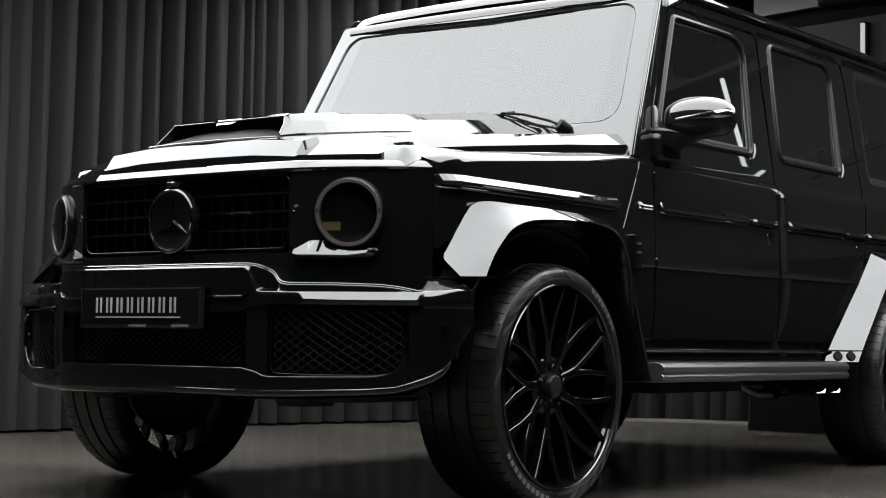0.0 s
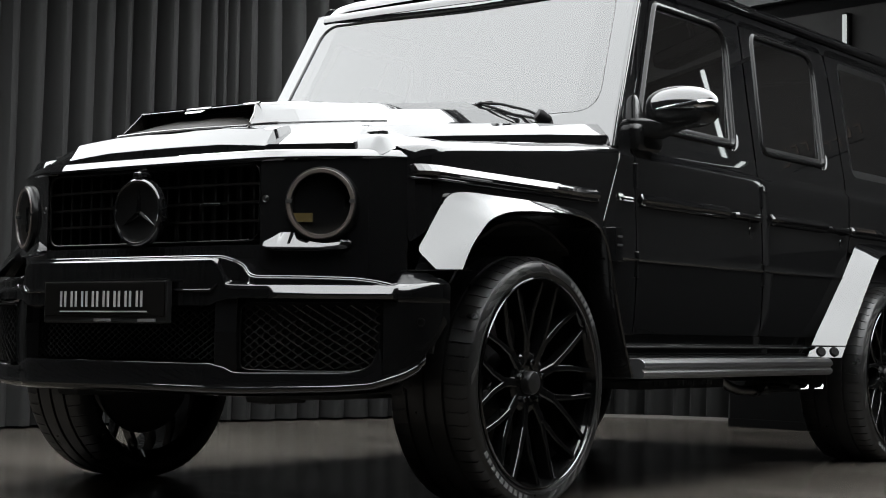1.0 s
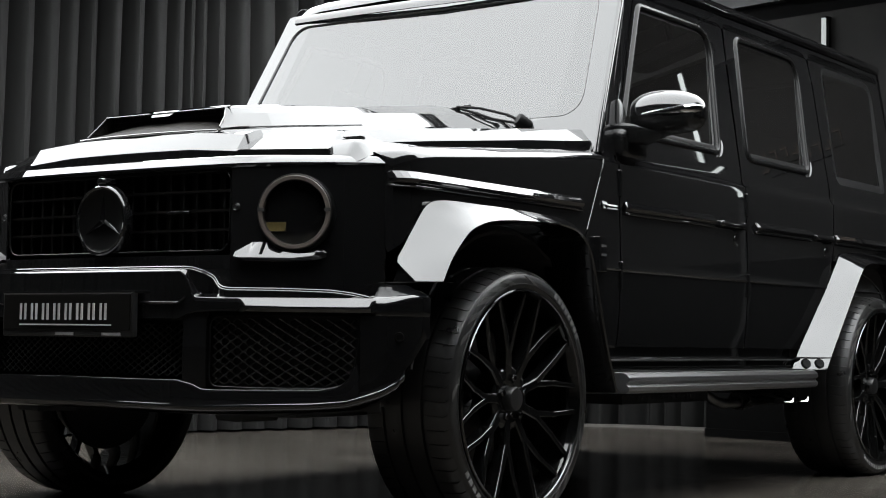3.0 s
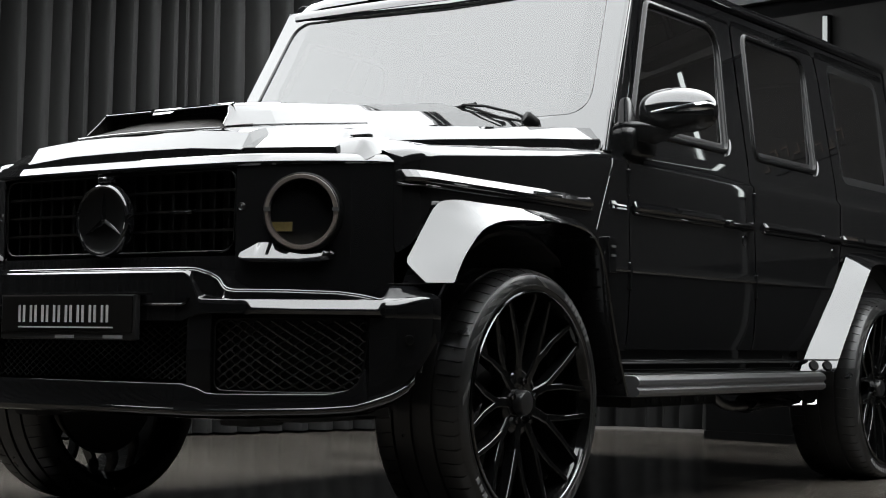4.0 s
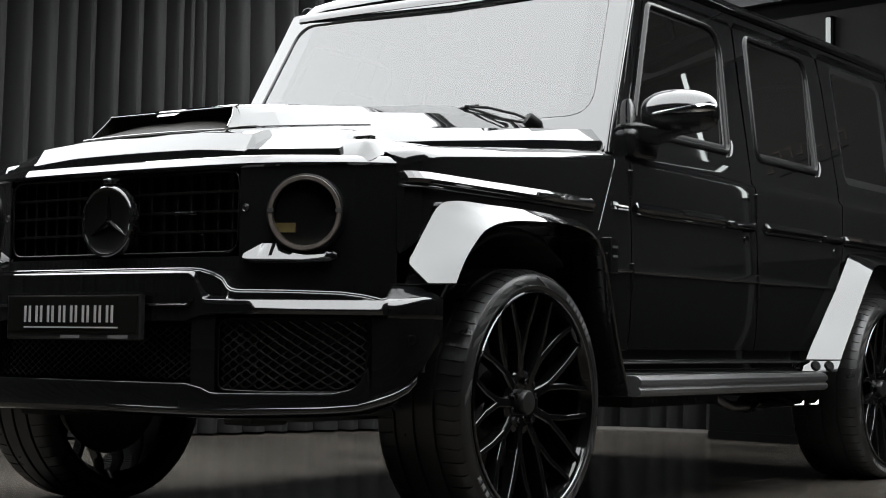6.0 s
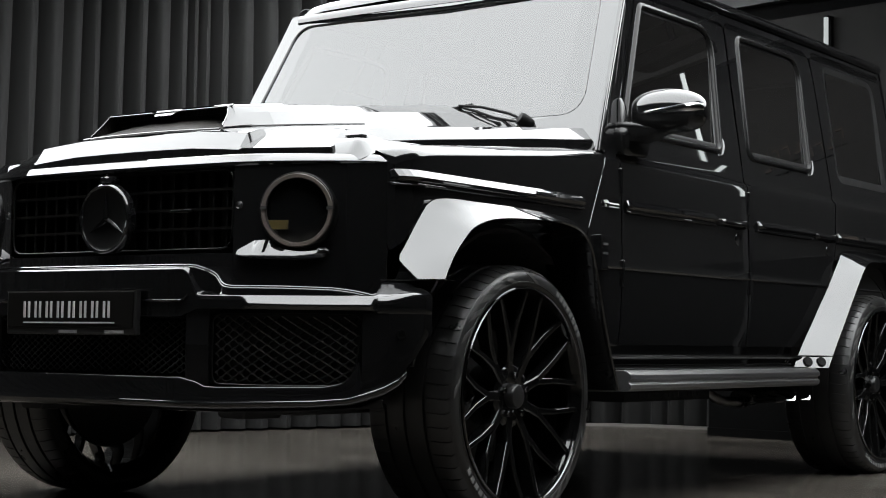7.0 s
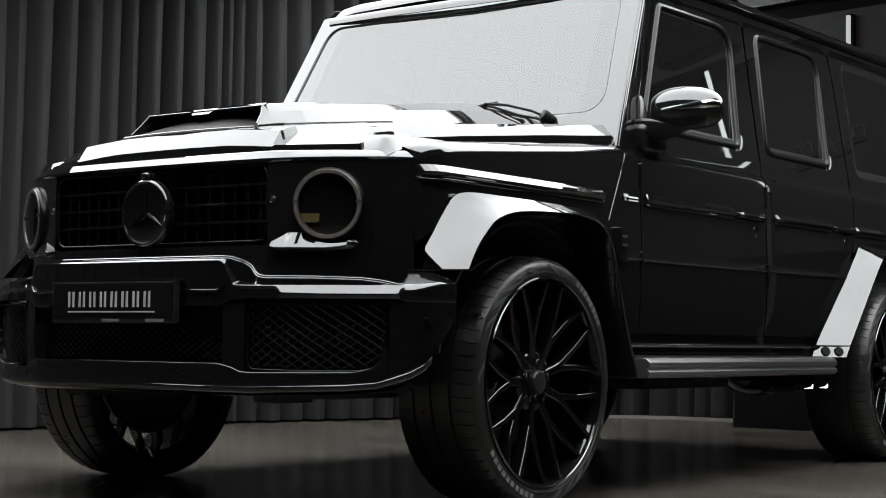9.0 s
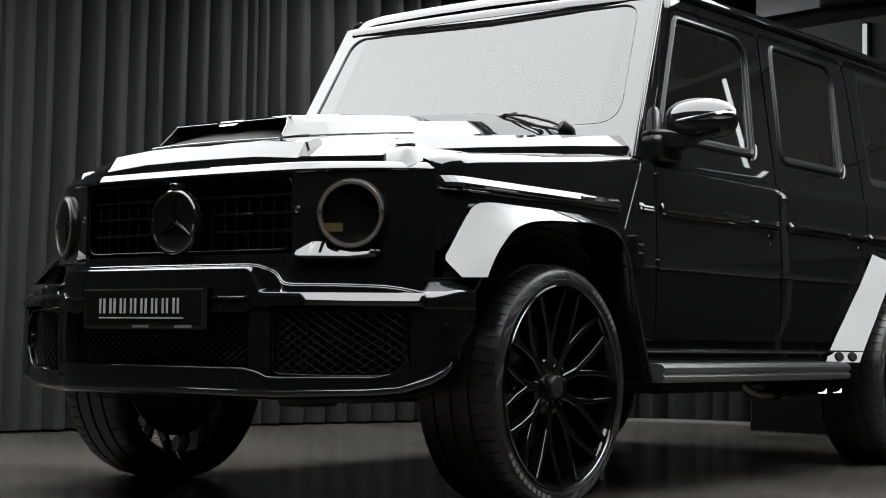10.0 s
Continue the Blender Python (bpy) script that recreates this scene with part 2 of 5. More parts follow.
floor = structure("floor", *boxes((-9, 9, -11, 9, -0.3, -0.004)), JOINT_GLINT, "dark polished stone floor of the studio")
structure("wall_west", *boxes((-9.2, -9, -11, 9, -0.3, 3.4)), WALLFAR)
structure("wall_east", *boxes((9, 9.2, -11, 9, -0.3, 3.4)), WALLFAR)
structure("wall_south", *boxes((-9.2, 9.2, -11.2, -11, -0.3, 3.4)), WALLFAR)
structure("wall_north", *boxes((-9.2, 9.2, 9, 9.2, -0.3, 3.4)), WALLDARK)
structure("ceiling", *boxes((-9.2, 9.2, -11.2, 9.2, 3.4, 3.6)), WALLFAR, "dark studio ceiling")
# the sign wall behind the car, slightly askew to it: u runs along it, v towards the room is negative
WALL = pose(-0.95, 5.10, 0, 0, 0, -12)
structure("wall_sign", *boxes((0, 10, 0, 0.2, 1.10, 2.50)), WALLDARK, "dark grey wall that carries the sign and tubes", at=WALL)
structure("wall_sign_lower", *boxes((0, 10, 0.004, 0.2, -0.02, 1.10)), BLACKSTEEL, "black lower part of the sign wall", at=WALL)
structure("wall_sign_gap", *boxes((0, 10, 0.10, 0.2, 2.50, 2.62)), BLACKSTEEL, "black shadow gap above the sign wall", at=WALL)
structure("wall_sign_upper", *boxes((0, 10, 0.03, 0.2, 2.62, 2.90)), WALLGREY, "grey bulkhead above the sign wall", at=WALL)
structure("wall_sign_top", *boxes((0, 2.1, 0.0, 0.2, 2.90, 3.4)), BLACKSTEEL, "black strip under the ceiling", at=WALL)
structure("wall_sign_head", *boxes((2.1, 10, 0.01, 0.2, 2.90, 3.4)), WALLGREY, "grey head of the sign wall", at=WALL)
structure("baseboard", *boxes((0.01, 10, -0.025, -0.003, 0.0, 0.05)), BLACKSTEEL, "black baseboard", at=WALL)

# curtain: a pleated sheet along a bent rail
RAIL = [(-3.75, -8.0), (-3.62, -3.0), (-3.45, 1.2), (-3.16, 3.0), (-2.75, 4.4), (-2.25, 5.5), (-1.75, 5.82), (-0.6, 5.9), (0.6, 5.92)]


def along(path, step):
    pts = [Vector(p) for p in path]
    cum = [0]
    for a, b in zip(pts, pts[1:]):
        cum.append(cum[-1] + (b - a).length)
    out = []
    s = 0
    while s < cum[-1]:
        i = max(k for k in range(len(pts) - 1) if cum[k] <= s)
        t = (s - cum[i]) / (cum[i + 1] - cum[i])
        # smooth between the rail's corners
        p0, p1, p2, p3 = pts[max(i - 1, 0)], pts[i], pts[i + 1], pts[min(i + 2, len(pts) - 1)]
        p = 0.5 * ((2 * p1) + (p2 - p0) * t + (2 * p0 - 5 * p1 + 4 * p2 - p3) * t * t + (3 * p1 - p0 - 3 * p2 + p3) * t ** 3)
        out.append((s, p))
        s += step
    return out


def curtain():
    line = along(RAIL, 0.010)
    rows = []
    heights = [0.015, 0.12, 0.3, 0.6, 0.9, 1.3, 1.7, 2.1, 2.5, 2.9, 3.38]
    turn = 0.0
    for k in range(len(line)):
        s, p = line[k]
        a, b = line[max(k - 1, 0)][1], line[min(k + 1, len(line) - 1)][1]
        d = (b - a).normalized()
        nrm = Vector((d.y, -d.x))
        wide = lerp_at([(0.8, 0.085), (2.0, 0.13), (3.0, 0.19), (5.0, 0.17)], p.y) * max(0.4, 1 + 0.9 * noise.noise((s * 1.7, 9.1, 0.0)) + 0.5 * noise.noise((s * 6.1, 4.2, 0.0)))
        turn += 2 * math.pi * 0.010 / wide
        col = []
        for h in heights:
            ph = turn + 1.7 * noise.noise((s * 1.3, 3.1, h * 0.3)) + 0.45 * noise.noise((s * 5, 7.7, h * 0.7)) + 0.5 * noise.noise((s * 1.9, 2.2, h * 0.9))
            amp = 0.40 * wide * (1 + 0.85 * noise.noise((s * 3.1, 0.4, h * 0.25)))
            off = amp * (math.sin(ph) + 0.25 * math.sin(2 * ph + 0.8)) + 0.008 * noise.noise((s * 11, 1.7, h * 0.6))
            q = p + nrm * off - d * (0.06 * wide * math.cos(ph))
            col.append((q.x, q.y, h))
        rows.append(col)
    return grid(rows)


ob = mk("curtain", *curtain(), CURTAIN, smooth=True, fix=False)
tagged(ob, "heavy grey velvet curtain hanging in deep pleats to the floor", "curtain")
trim = along([(-2.45, 5.02), (-2.15, 5.42), (-1.75, 5.66), (-1.16, 5.70)], 0.05)
V, F = grid([[(p.x, p.y - 0.012, 0.0), (p.x, p.y - 0.012, 0.018), (p.x, p.y + 0.02, 0.018), (p.x, p.y + 0.02, 0.0)] for s, p in trim], False, True)
structure("trim", V, F, SKIRT, "pale floor trim along the curtain")

# luminous ceiling; lobes are added to its outline for floor light and flare highlights
lamp = new("ceiling_light")
tagged(lamp, "large white luminous stretch ceiling panel in a black frame", "ceiling light")
PZ = 2.82
OUTLINE = [(-2.4, -2.1), (2.1, -2.1), (2.2, 1.0), (3.9, 2.3), (4.1, 3.4), (2.6, 3.5), (1.4, 3.46), (0.8, 3.0), (-0.8, 3.0), (-0.9, 4.8), (-2.1, 4.95), (-2.65, 4.2), (-2.85, 3.0), (-2.6, 2.0), (-2.3, 0.9), (-2.35, 0.5), (-2.85, 0.15), (-2.95, -1.0)]
mk("diffuser", *capped([[(x, y, z) for x, y in OUTLINE] for z in (PZ, PZ + 0.02)]), PANEL, lamp, "glowing white fabric")
mk("frame", *grid([[(x * k, y * k + (1 - k) * 1.3, z) for x, y in OUTLINE] for z, k in ((PZ + 0.03, 1.0), (PZ - 0.015, 1.004), (PZ - 0.015, 1.02), (3.4, 1.02))], False, True), BLACKSTEEL, lamp, "black frame", fix=False)

# wall tubes
for x in (0.89, 3.17):
    t = new("wall_tube_light")
    tagged(t, "slim vertical white light tube on the dark wall", "wall light", "wall tubes")
    top = 1.0 if x < 2 else 1.10
    t.matrix_basis = WALL @ pose(x, -0.062, 1.45)
    mk("tube", *capped([[(0.014 * math.cos(a), 0.014 * math.sin(a), z) for a in (math.pi * k / 6 for k in range(12))] for z in (0.02, top)]), TUBE if x < 2 else TUBE_FULL, t, "glowing tube", smooth=True, bevel=0.003)
    mk("bracket", *boxes((-0.012, 0.012, 0.0, 0.058, 0.0, 0.02)), BLACKSTEEL, t)
    mk("bracket", *boxes((-0.012, 0.012, 0.0, 0.058, top, top + 0.012)), BLACKSTEEL, t)
    if x > 2:
        mk("pole", *boxes((-0.016, 0.016, -0.012, 0.02, -1.44, -0.002)), POLE, t, "pale pole under the tube", bevel=0.003)
    mk("back_plate", *boxes((-0.01, 0.01, 0.035, 0.058, 0.03, top)), BLACKSTEEL, t)

# black rounded spotlights under the ceiling
for x, y, z in ((0.27, 4.05, 2.42), (2.02, 4.12, 2.60)):
    t = new("ceiling_spotlight")
    tagged(t, "black rounded spotlight housing hanging from the ceiling", "spotlight", "ceiling spotlights")
    t.matrix_basis = pose(x, y, z)
    prof = rounded([(-0.26, -0.10), (0.26, -0.10), (0.26, 0.10), (-0.26, 0.10)], 0.08, 6)
    mk("housing", *capped([[(u * k, v * k, h) for u, v in prof] for h, k in ((-0.035, 0.88), (-0.02, 1.0), (0.03, 1.0), (0.045, 0.9))]), BLACKSTEEL, t, smooth=True, bevel=0.004)
    mk("stem", *capped([[(0.018 * math.cos(a), 0.018 * math.sin(a), h) for a in (math.pi * k / 6 for k in range(12))] for h in (0.04, 3.4 - z)]), BLACKSTEEL, t)

# signs of plain copper bars, one for each letter
for x0, pitch, high, z0 in ((1.06, 0.122, 0.11, 1.77), (2.40, 0.062, 0.060, 1.90)):
    sign = new("wall_lettering")
    tagged(sign, "row of small copper letter-sized bars with a thin underline", "sign", "wall signs")
    sign.matrix_basis = WALL
    for i in range(8):
        x = x0 + pitch * i
        cross = z0 if i % 3 == 1 else z0 + high - 0.012
        mk("letter_bar", *boxes((x, x + 0.13 * pitch, -0.018, -0.003, z0, z0 + high), (x + 0.13 * pitch, x + 0.6 * pitch, -0.018, -0.003, cross, cross + 0.012)), COPPER, sign)
    mk("underline", *boxes((x0, x0 + 7.7 * pitch, -0.014, -0.003, z0 - 0.035, z0 - 0.028)), BLACKSTEEL, sign)


# ---------------------------------------------------------------- the car
car = new("car")
tagged(car, "black boxy luxury off-road car with wide arches on dark floor", "car")

SIDE = [(0.36, 0.84), (0.48, 0.862), (0.54, 0.878), (0.62, 0.889), (0.796, 0.896), (0.7995, 0.9010), (0.8035, 0.9025), (0.8070, 0.8968), (0.816, 0.895), (0.98, 0.890), (1.10, 0.887),
        (1.156, 0.885), (1.164, 0.884), (1.178, 0.868), (1.23, 0.863)]
TILT = math.tan(radians(10))


def side_x(z):
    return lerp_at(SIDE, z) if z < 1.23 else 0.863 - (z - 1.23) * TILT


ZS = [0.54, 0.56, 0.60, 0.66, 0.72, 0.78, 0.7915, 0.796, 0.7995, 0.8035, 0.8070, 0.816, 0.83, 0.86, 0.92, 0.98, 1.04, 1.10, 1.14, 1.156, 1.161, 1.167, 1.176, 1.20, 1.23]


def panel(y0, y1, s, z0=0.54, z1=1.23, inset=0.0, cols=9):
    zs = [z0] + [z for z in ZS if z0 + 0.002 < z < z1 - 0.002] + [z1]
    rows = []
    for i in range(cols):
        u = i / (cols - 1)
        row = []
        for z in zs:
            a, b = (y0(z) if callable(y0) else y0), (y1(z) if callable(y1) else y1)
            row.append((s * (side_x(z) - inset), a + (b - a) * u, z))
        rows.append(row)
    return grid(rows)


def upper(s, inset=0.0):
    return lambda y, z: (s * (side_x(z) - inset), y, z)


def shrink(loop, d):
    c = Vector((sum(p[0] for p in loop) / len(loop), sum(p[1] for p in loop) / len(loop)))
    out = []
    k = len(loop)
    for i in range(k):
        a, b = Vector(loop[i - 1]), Vector(loop[(i + 1) % k])
        t = (b - a).normalized()
        nrm = Vector((-t.y, t.x))
        if nrm.dot(c - Vector(loop[i])) < 0:
            nrm = -nrm
        out.append(tuple(Vector(loop[i]) + nrm * d))
    return out


def window(loop, s, owner, mat=TINTED, plain=False):
    """Pane, rubber and half-round trim round one side window, on the leaning upper side."""
    def lift(pts, out):
        return [(s * (side_x(z) + out), y, z) for y, z in pts]
    if not plain:
        prof = [(-0.006, 0.0), (-0.004, 0.004), (0.001, 0.008), (0.007, 0.0095), (0.013, 0.0085), (0.018, 0.004), (0.020, -0.004), (0.0205, -0.010)]
        mk("window_trim", *grid([lift(shrink(loop, d), o) for d, o in prof], False, True), TRIMSATIN, owner, "satin black window trim", smooth=True, fix=False)
        yb, zb = max(p[0] for p in loop if p[1] < 1.32), min(p[1] for p in loop)
        # bead added at the lower rear corner to shape a white ceiling reflection
        mk("trim_glint", *capped([[(s * (side_x(z) + 0.004 + 0.010 * k * math.cos(a)), y + 0.010 * k * math.sin(a), z) for a in (math.pi * j / 6 for j in range(12))]
                                   for y, z, k in ((yb - 0.030, zb - 0.010, 0.3), (yb - 0.016, zb - 0.004, 0.75), (yb - 0.004, zb + 0.012, 1.0), (yb + 0.004, zb + 0.030, 1.0), (yb + 0.009, zb + 0.048, 0.7), (yb + 0.011, zb + 0.058, 0.2))]), PAINT, owner, "polished corner piece of the trim", smooth=True)
    mk("window_seal", *grid([lift(shrink(loop, d), o) for d, o in ((-0.002 if plain else 0.020, -0.008 if not plain else 0.0), (0.030, -0.0065), (0.036, -0.010))], False, True), SATIN, owner, "black rubber seal", smooth=True, fix=False)
    g = mk("window_pane", *filled([shrink(loop, 0.030)], lambda y, z: (s * (side_x(z) - 0.0145 + 0.013 * (z - 1.27) / 0.5), y, z)), mat, owner, "tinted glass")
    g.visible_shadow = False
    return g


W_FRONT = rounded([(0.80, 1.275), (1.565, 1.275), (1.645, 1.775), (1.065, 1.775)], [0.03, 0.05, 0.11, 0.04])
W_REAR = rounded([(1.80, 1.275), (2.415, 1.275), (2.475, 1.785), (1.865, 1.785)], [0.05, 0.05, 0.10, 0.05])
W_QUART = rounded([(2.70, 1.262), (3.29, 1.262), (3.335, 1.79), (2.735, 1.79)], [0.06, 0.05, 0.09, 0.05])

A_CURVE = [(-0.66, 0.66), (-0.55, 0.66), (-0.549, 0.70), (-0.51, 0.785), (-0.40, 0.89), (-0.33, 0.94), (-0.20, 0.955), (0.35, 0.955), (0.50, 0.92), (0.54, 0.86)]


def front_x(y):
    """How far the fender's front corner is rounded in."""
    u = max(0.0, (-0.405 - y) / 0.09)
    return 0.06 * (1 - math.sqrt(max(0.0, 1 - min(u, 1) ** 2)))


def z_gap(y):
    u = max(0.0, (-0.40 - y) / 0.14)
    return 1.082 + 0.0935 * (y + 0.66) - 0.030 * u * u


def handle(s, y0, y1, owner):
    z = 1.008
    x = side_x(z)
    h = mk("door_handle", *capped([[(s * (x + o * k + 0.006), y, z + v * k) for o, v in ((0.0, -0.013), (0.022, -0.010), (0.026, 0.0), (0.022, 0.011), (0.0, 0.014))]
                                  for y, k in ((y0, 0.75), (y0 + 0.02, 1), (y1 - 0.05, 1), (y1 - 0.03, 1.0))]), PAINT, owner, "black pull handle", bevel=0.002)
    mk("handle_button", *boxes((s * x, s * (x + 0.026), y1 - 0.028, y1, z - 0.017, z + 0.015)), DARKCHROME, h, bevel=0.003)
    c = lathe([(0, 0.0), (0.004, 0.022), (0.0, 0.026)], 20)
    mk("lock_dish", [(s * (x + u), v + y1 - 0.05, w + z - 0.055) for u, v, w in c[0]], c[1], PAINT, h, smooth=True)


def strip(s, y0, y1, owner, name="side_strip"):
    """Rubbing strip with a raised rib and bright upper edge."""
    z = 1.003 if y0 < -0.4 else 1.012
    rows = []
    start = [(-0.4938, 0.5), (-0.488, 0.9), (-0.475, 1), (-0.455, 1), (-0.43, 1), (-0.40, 1)] if y0 < -0.4 else [(y0, 0.55), (y0 + 0.012, 1)]
    for y, k in start + [(y1 - 0.012, 1), (y1, 0.6)]:
        x = side_x(z) + 0.002 - (front_x(y) if y0 < -0.4 else 0)
        rows.append([(s * (x + o * k), y, z + v * (0.6 + 0.4 * k)) for o, v in
                     ((0.0, -0.023), (0.012, -0.022), (0.0135, -0.019), (0.009, -0.016), (0.009, -0.010), (0.015, -0.009), (0.0165, -0.006), (0.019, -0.002), (0.021, 0.002), (0.0, 0.024))])
    return mk(name, *capped(rows), PAINT, owner, "glossy black rubbing strip", bevel=0.0015)


def front_gap(z):          # front edge of the front door
    return 0.738 if z < 1.15 else 0.738 + (z - 1.15) * 0.10


for s in (1, -1):
    # dark shell behind the panels
    mk("inner_side", *panel(0.58, 3.45, s, 0.50, 1.20, 0.022, 4), GAP, car)
    # front fender
    ys = [-0.4945, -0.493, -0.488, -0.478, -0.465, -0.45, -0.43, -0.38, -0.33, -0.26, -0.15, 0.0, 0.15, 0.30, 0.42, 0.50, 0.56, 0.60, 0.632]
    rows = []
    for y in ys:
        lo, hi = lerp_at(A_CURVE, y), z_gap(y) - 0.035
        k = max(0.0, (y - 0.1) / 0.532)
        row = []
        for j in range(15):
            z = lo + (hi - lo) * j / 14
            row.append((s * (side_x(z) - front_x(y)), y + k * min(0, (z - 1.16)) * 0.5, z))
        # the rolled shoulder and the flat top, in to the bonnet gap
        zt = z_gap(y)
        x = side_x(hi) - front_x(y)
        for dx, dz in ((0.005, 0.011), (0.016, 0.022), (0.036, 0.031), (0.10, 0.036), (0.16, 0.034), (0.185, 0.031), (0.188, -0.01)):
            row.append((s * (x - dx), y, hi + dz))
        rows.append(row)
    mk("front_fender", *grid(rows), PAINT, car, "glossy black front fender", smooth=True, fix=False)
    # cowl side between fender and door, with the badge
    mk("cowl_side", *panel(lambda z: 0.640 + min(0, z - 1.16) * 0.5, 0.731, s, 0.54, 1.20, 0.0, 4), PAINT, car, smooth=True, fix=False)
    badge = mk("fender_badge", *boxes((s * 0.888, s * 0.893, 0.612, 0.712, 1.002, 1.026)), PAINT, car, "small dark badge with bright bars", bevel=0.002)
    # matte print colour stands in for the white reflection in the chrome bars
    mk("badge_bar", *joined(*[capped([[(s * 0.892, y, z0), (s * 0.898, y, z0), (s * 0.892, y, z1)] for y in (a, b)]) for a, b, z0, z1 in ((0.612, 0.640, 1.014, 1.026), (0.618, 0.626, 1.002, 1.014), (0.645, 0.708, 1.012, 1.019), (0.645, 0.708, 1.002, 1.008))]), LETTER, badge, "bright badge bars")
    mk("fender_edge", *tube([(s * (side_x(z) + 0.0005), 0.634 + min(0, z - 1.16) * 0.5, z) for z in (0.925, 0.98, 1.04, 1.10, 1.14, 1.165)], 0.003, 8), PAINT, car, smooth=True)
    strip(s, -0.55, 0.478, car)
    # doors
    fd = mk("front_door", *panel(front_gap, 1.722, s, 0.545, 1.23), PAINT, car, "glossy black front door", smooth=True, fix=False)
    top = [(0.746, 1.23), (1.722, 1.23), (1.735, 1.50), (1.757, 1.815), (1.045, 1.815)]
    mk("door_top", *filled([rounded(top, [0.004, 0.004, 0.3, 0.03, 0.03], 4), W_FRONT], upper(s)), PAINT, fd)
    window(W_FRONT, s, fd)
    strip(s, 0.765, 1.44, fd)
    handle(s, 1.455, 1.685, fd)
    rd = mk("rear_door", *panel(1.732, lambda z: lerp_at([(0.54, 2.30), (0.62, 2.38), (0.75, 2.46), (0.95, 2.585), (1.23, 2.600)], z), s, 0.545, 1.23), PAINT, car, "glossy black rear door", smooth=True, fix=False)
    top = [(1.732, 1.23), (2.600, 1.23), (2.605, 1.70), (2.585, 1.825), (1.772, 1.825), (1.748, 1.50)]
    mk("door_top", *filled([rounded(top, [0.004, 0.004, 0.05, 0.09, 0.03, 0.3], 5), W_REAR], upper(s)), PAINT, rd)
    window(W_REAR, s, rd)
    strip(s, 1.80, 2.345, rd)
    handle(s, 2.36, 2.56, rd)
    # hinges at the fronts of both doors
    for owner, y in ((fd, 0.735), (rd, 1.728)):
        for z in (0.785, 1.095):
            mk("hinge", *capped([[(s * (side_x(z) + 0.000 + 0.009 * math.cos(a)), y + 0.009 * math.sin(a), z + h) for a in (math.pi * k / 5 for k in range(10))] for h in (-0.045, 0.045)]), PAINT, owner, bevel=0.003)
    # quarter panel
    q = mk("rear_quarter", *panel(lambda z: lerp_at([(0.54, 2.31), (0.62, 2.39), (0.75, 2.47), (0.95, 2.595), (1.23, 2.610)], z), 3.47, s, 0.92, 1.23), PAINT, car, "glossy black rear quarter panel", smooth=True, fix=False)
    top = [(2.610, 1.23), (3.47, 1.23), (3.43, 1.835), (2.600, 1.835), (2.615, 1.70)]
    mk("quarter_top", *filled([rounded(top, [0.004, 0.02, 0.04, 0.06, 0.05], 4), W_QUART], upper(s)), PAINT, q)
    window(W_QUART, s, q, plain=True)
    strip(s, 2.60, 3.40, q)
    # roof rail in the drip gutter
    mk("drip_rail", *capped([[(s * (0.752 + o), y, 1.874 + v + 0.008 * math.sin((y - 1) * 1.2)) for o, v in ((-0.03, -0.03), (0.006, -0.026), (0.018, -0.014), (0.019, -0.006), (0.016, 0.003), (0.009, 0.012), (-0.001, 0.020), (-0.012, 0.024), (-0.03, 0.024))]
                            for y in (0.985, 1.1, 1.4, 1.8, 2.2, 2.6, 3.0, 3.3, 3.44)]), PAINT, car, "glossy drip rail", smooth=True, bevel=0.002)
    # upper cant rail between door tops and gutter
    mk("cant_rail", *grid([[(s * side_x(z), y, z) for z in (1.80, 1.83, 1.85)] + [(s * 0.735, y, 1.862)] for y in (1.0, 1.5, 2.0, 2.5, 3.0, 3.44)]), PAINT, car, smooth=True, fix=False)

# roof
rows = []
for y, dz in ((0.945, -0.052), (0.955, -0.030), (0.985, -0.010), (1.04, 0.004), (1.3, 0.014), (1.9, 0.020), (2.6, 0.018), (3.2, 0.010), (3.42, -0.002), (3.47, -0.03)):
    rows.append([(x, y, z + dz) for x, z in ((-0.735, 1.862), (-0.725, 1.885), (-0.69, 1.908), (-0.6, 1.921), (-0.3, 1.930), (0, 1.933), (0.3, 1.930), (0.6, 1.921), (0.69, 1.908), (0.725, 1.885), (0.735, 1.862))])
mk("roof", *grid(rows), PAINT, car, "glossy black roof", smooth=True, fix=False)

# windscreen and its painted frame
def screen(x, z, lift=0.0):
    y = 0.638 + (z - 1.27) * 0.534 - 0.035 * (1 - (x / 0.8) ** 2)
    return (x, y - lift * 0.88, z + lift * 0.47)


ws = rounded([(-0.775, 1.325), (0.775, 1.325), (0.705, 1.808), (-0.705, 1.808)], 0.085, 8)
outer = rounded([(-0.862, 1.19), (-0.4, 1.19), (0.4, 1.19), (0.862, 1.19), (0.842, 1.32), (0.768, 1.862), (-0.768, 1.862), (-0.842, 1.32)], 0.02, 3)
fr = mk("windscreen_frame", *filled([outer, ws], lambda x, z: screen(x, z)), PAINT, car, "glossy black windscreen surround")
loopw = shrink(ws, -0.004)
V, F = filled([loopw], lambda x, z: screen(x, z, -0.006))
g = mk("windscreen", V, F, WINDSCREEN, car, "windscreen glass mirroring the bright ceiling")
g.visible_shadow = False
mk("windscreen_seal", *grid([[screen(x, z, l) for x, z in shrink(ws, d)] for d, l in ((-0.004, -0.003), (0.0, 0.0015), (0.004, -0.004))], False, True), TRIMBLACK, car, smooth=True, fix=False)
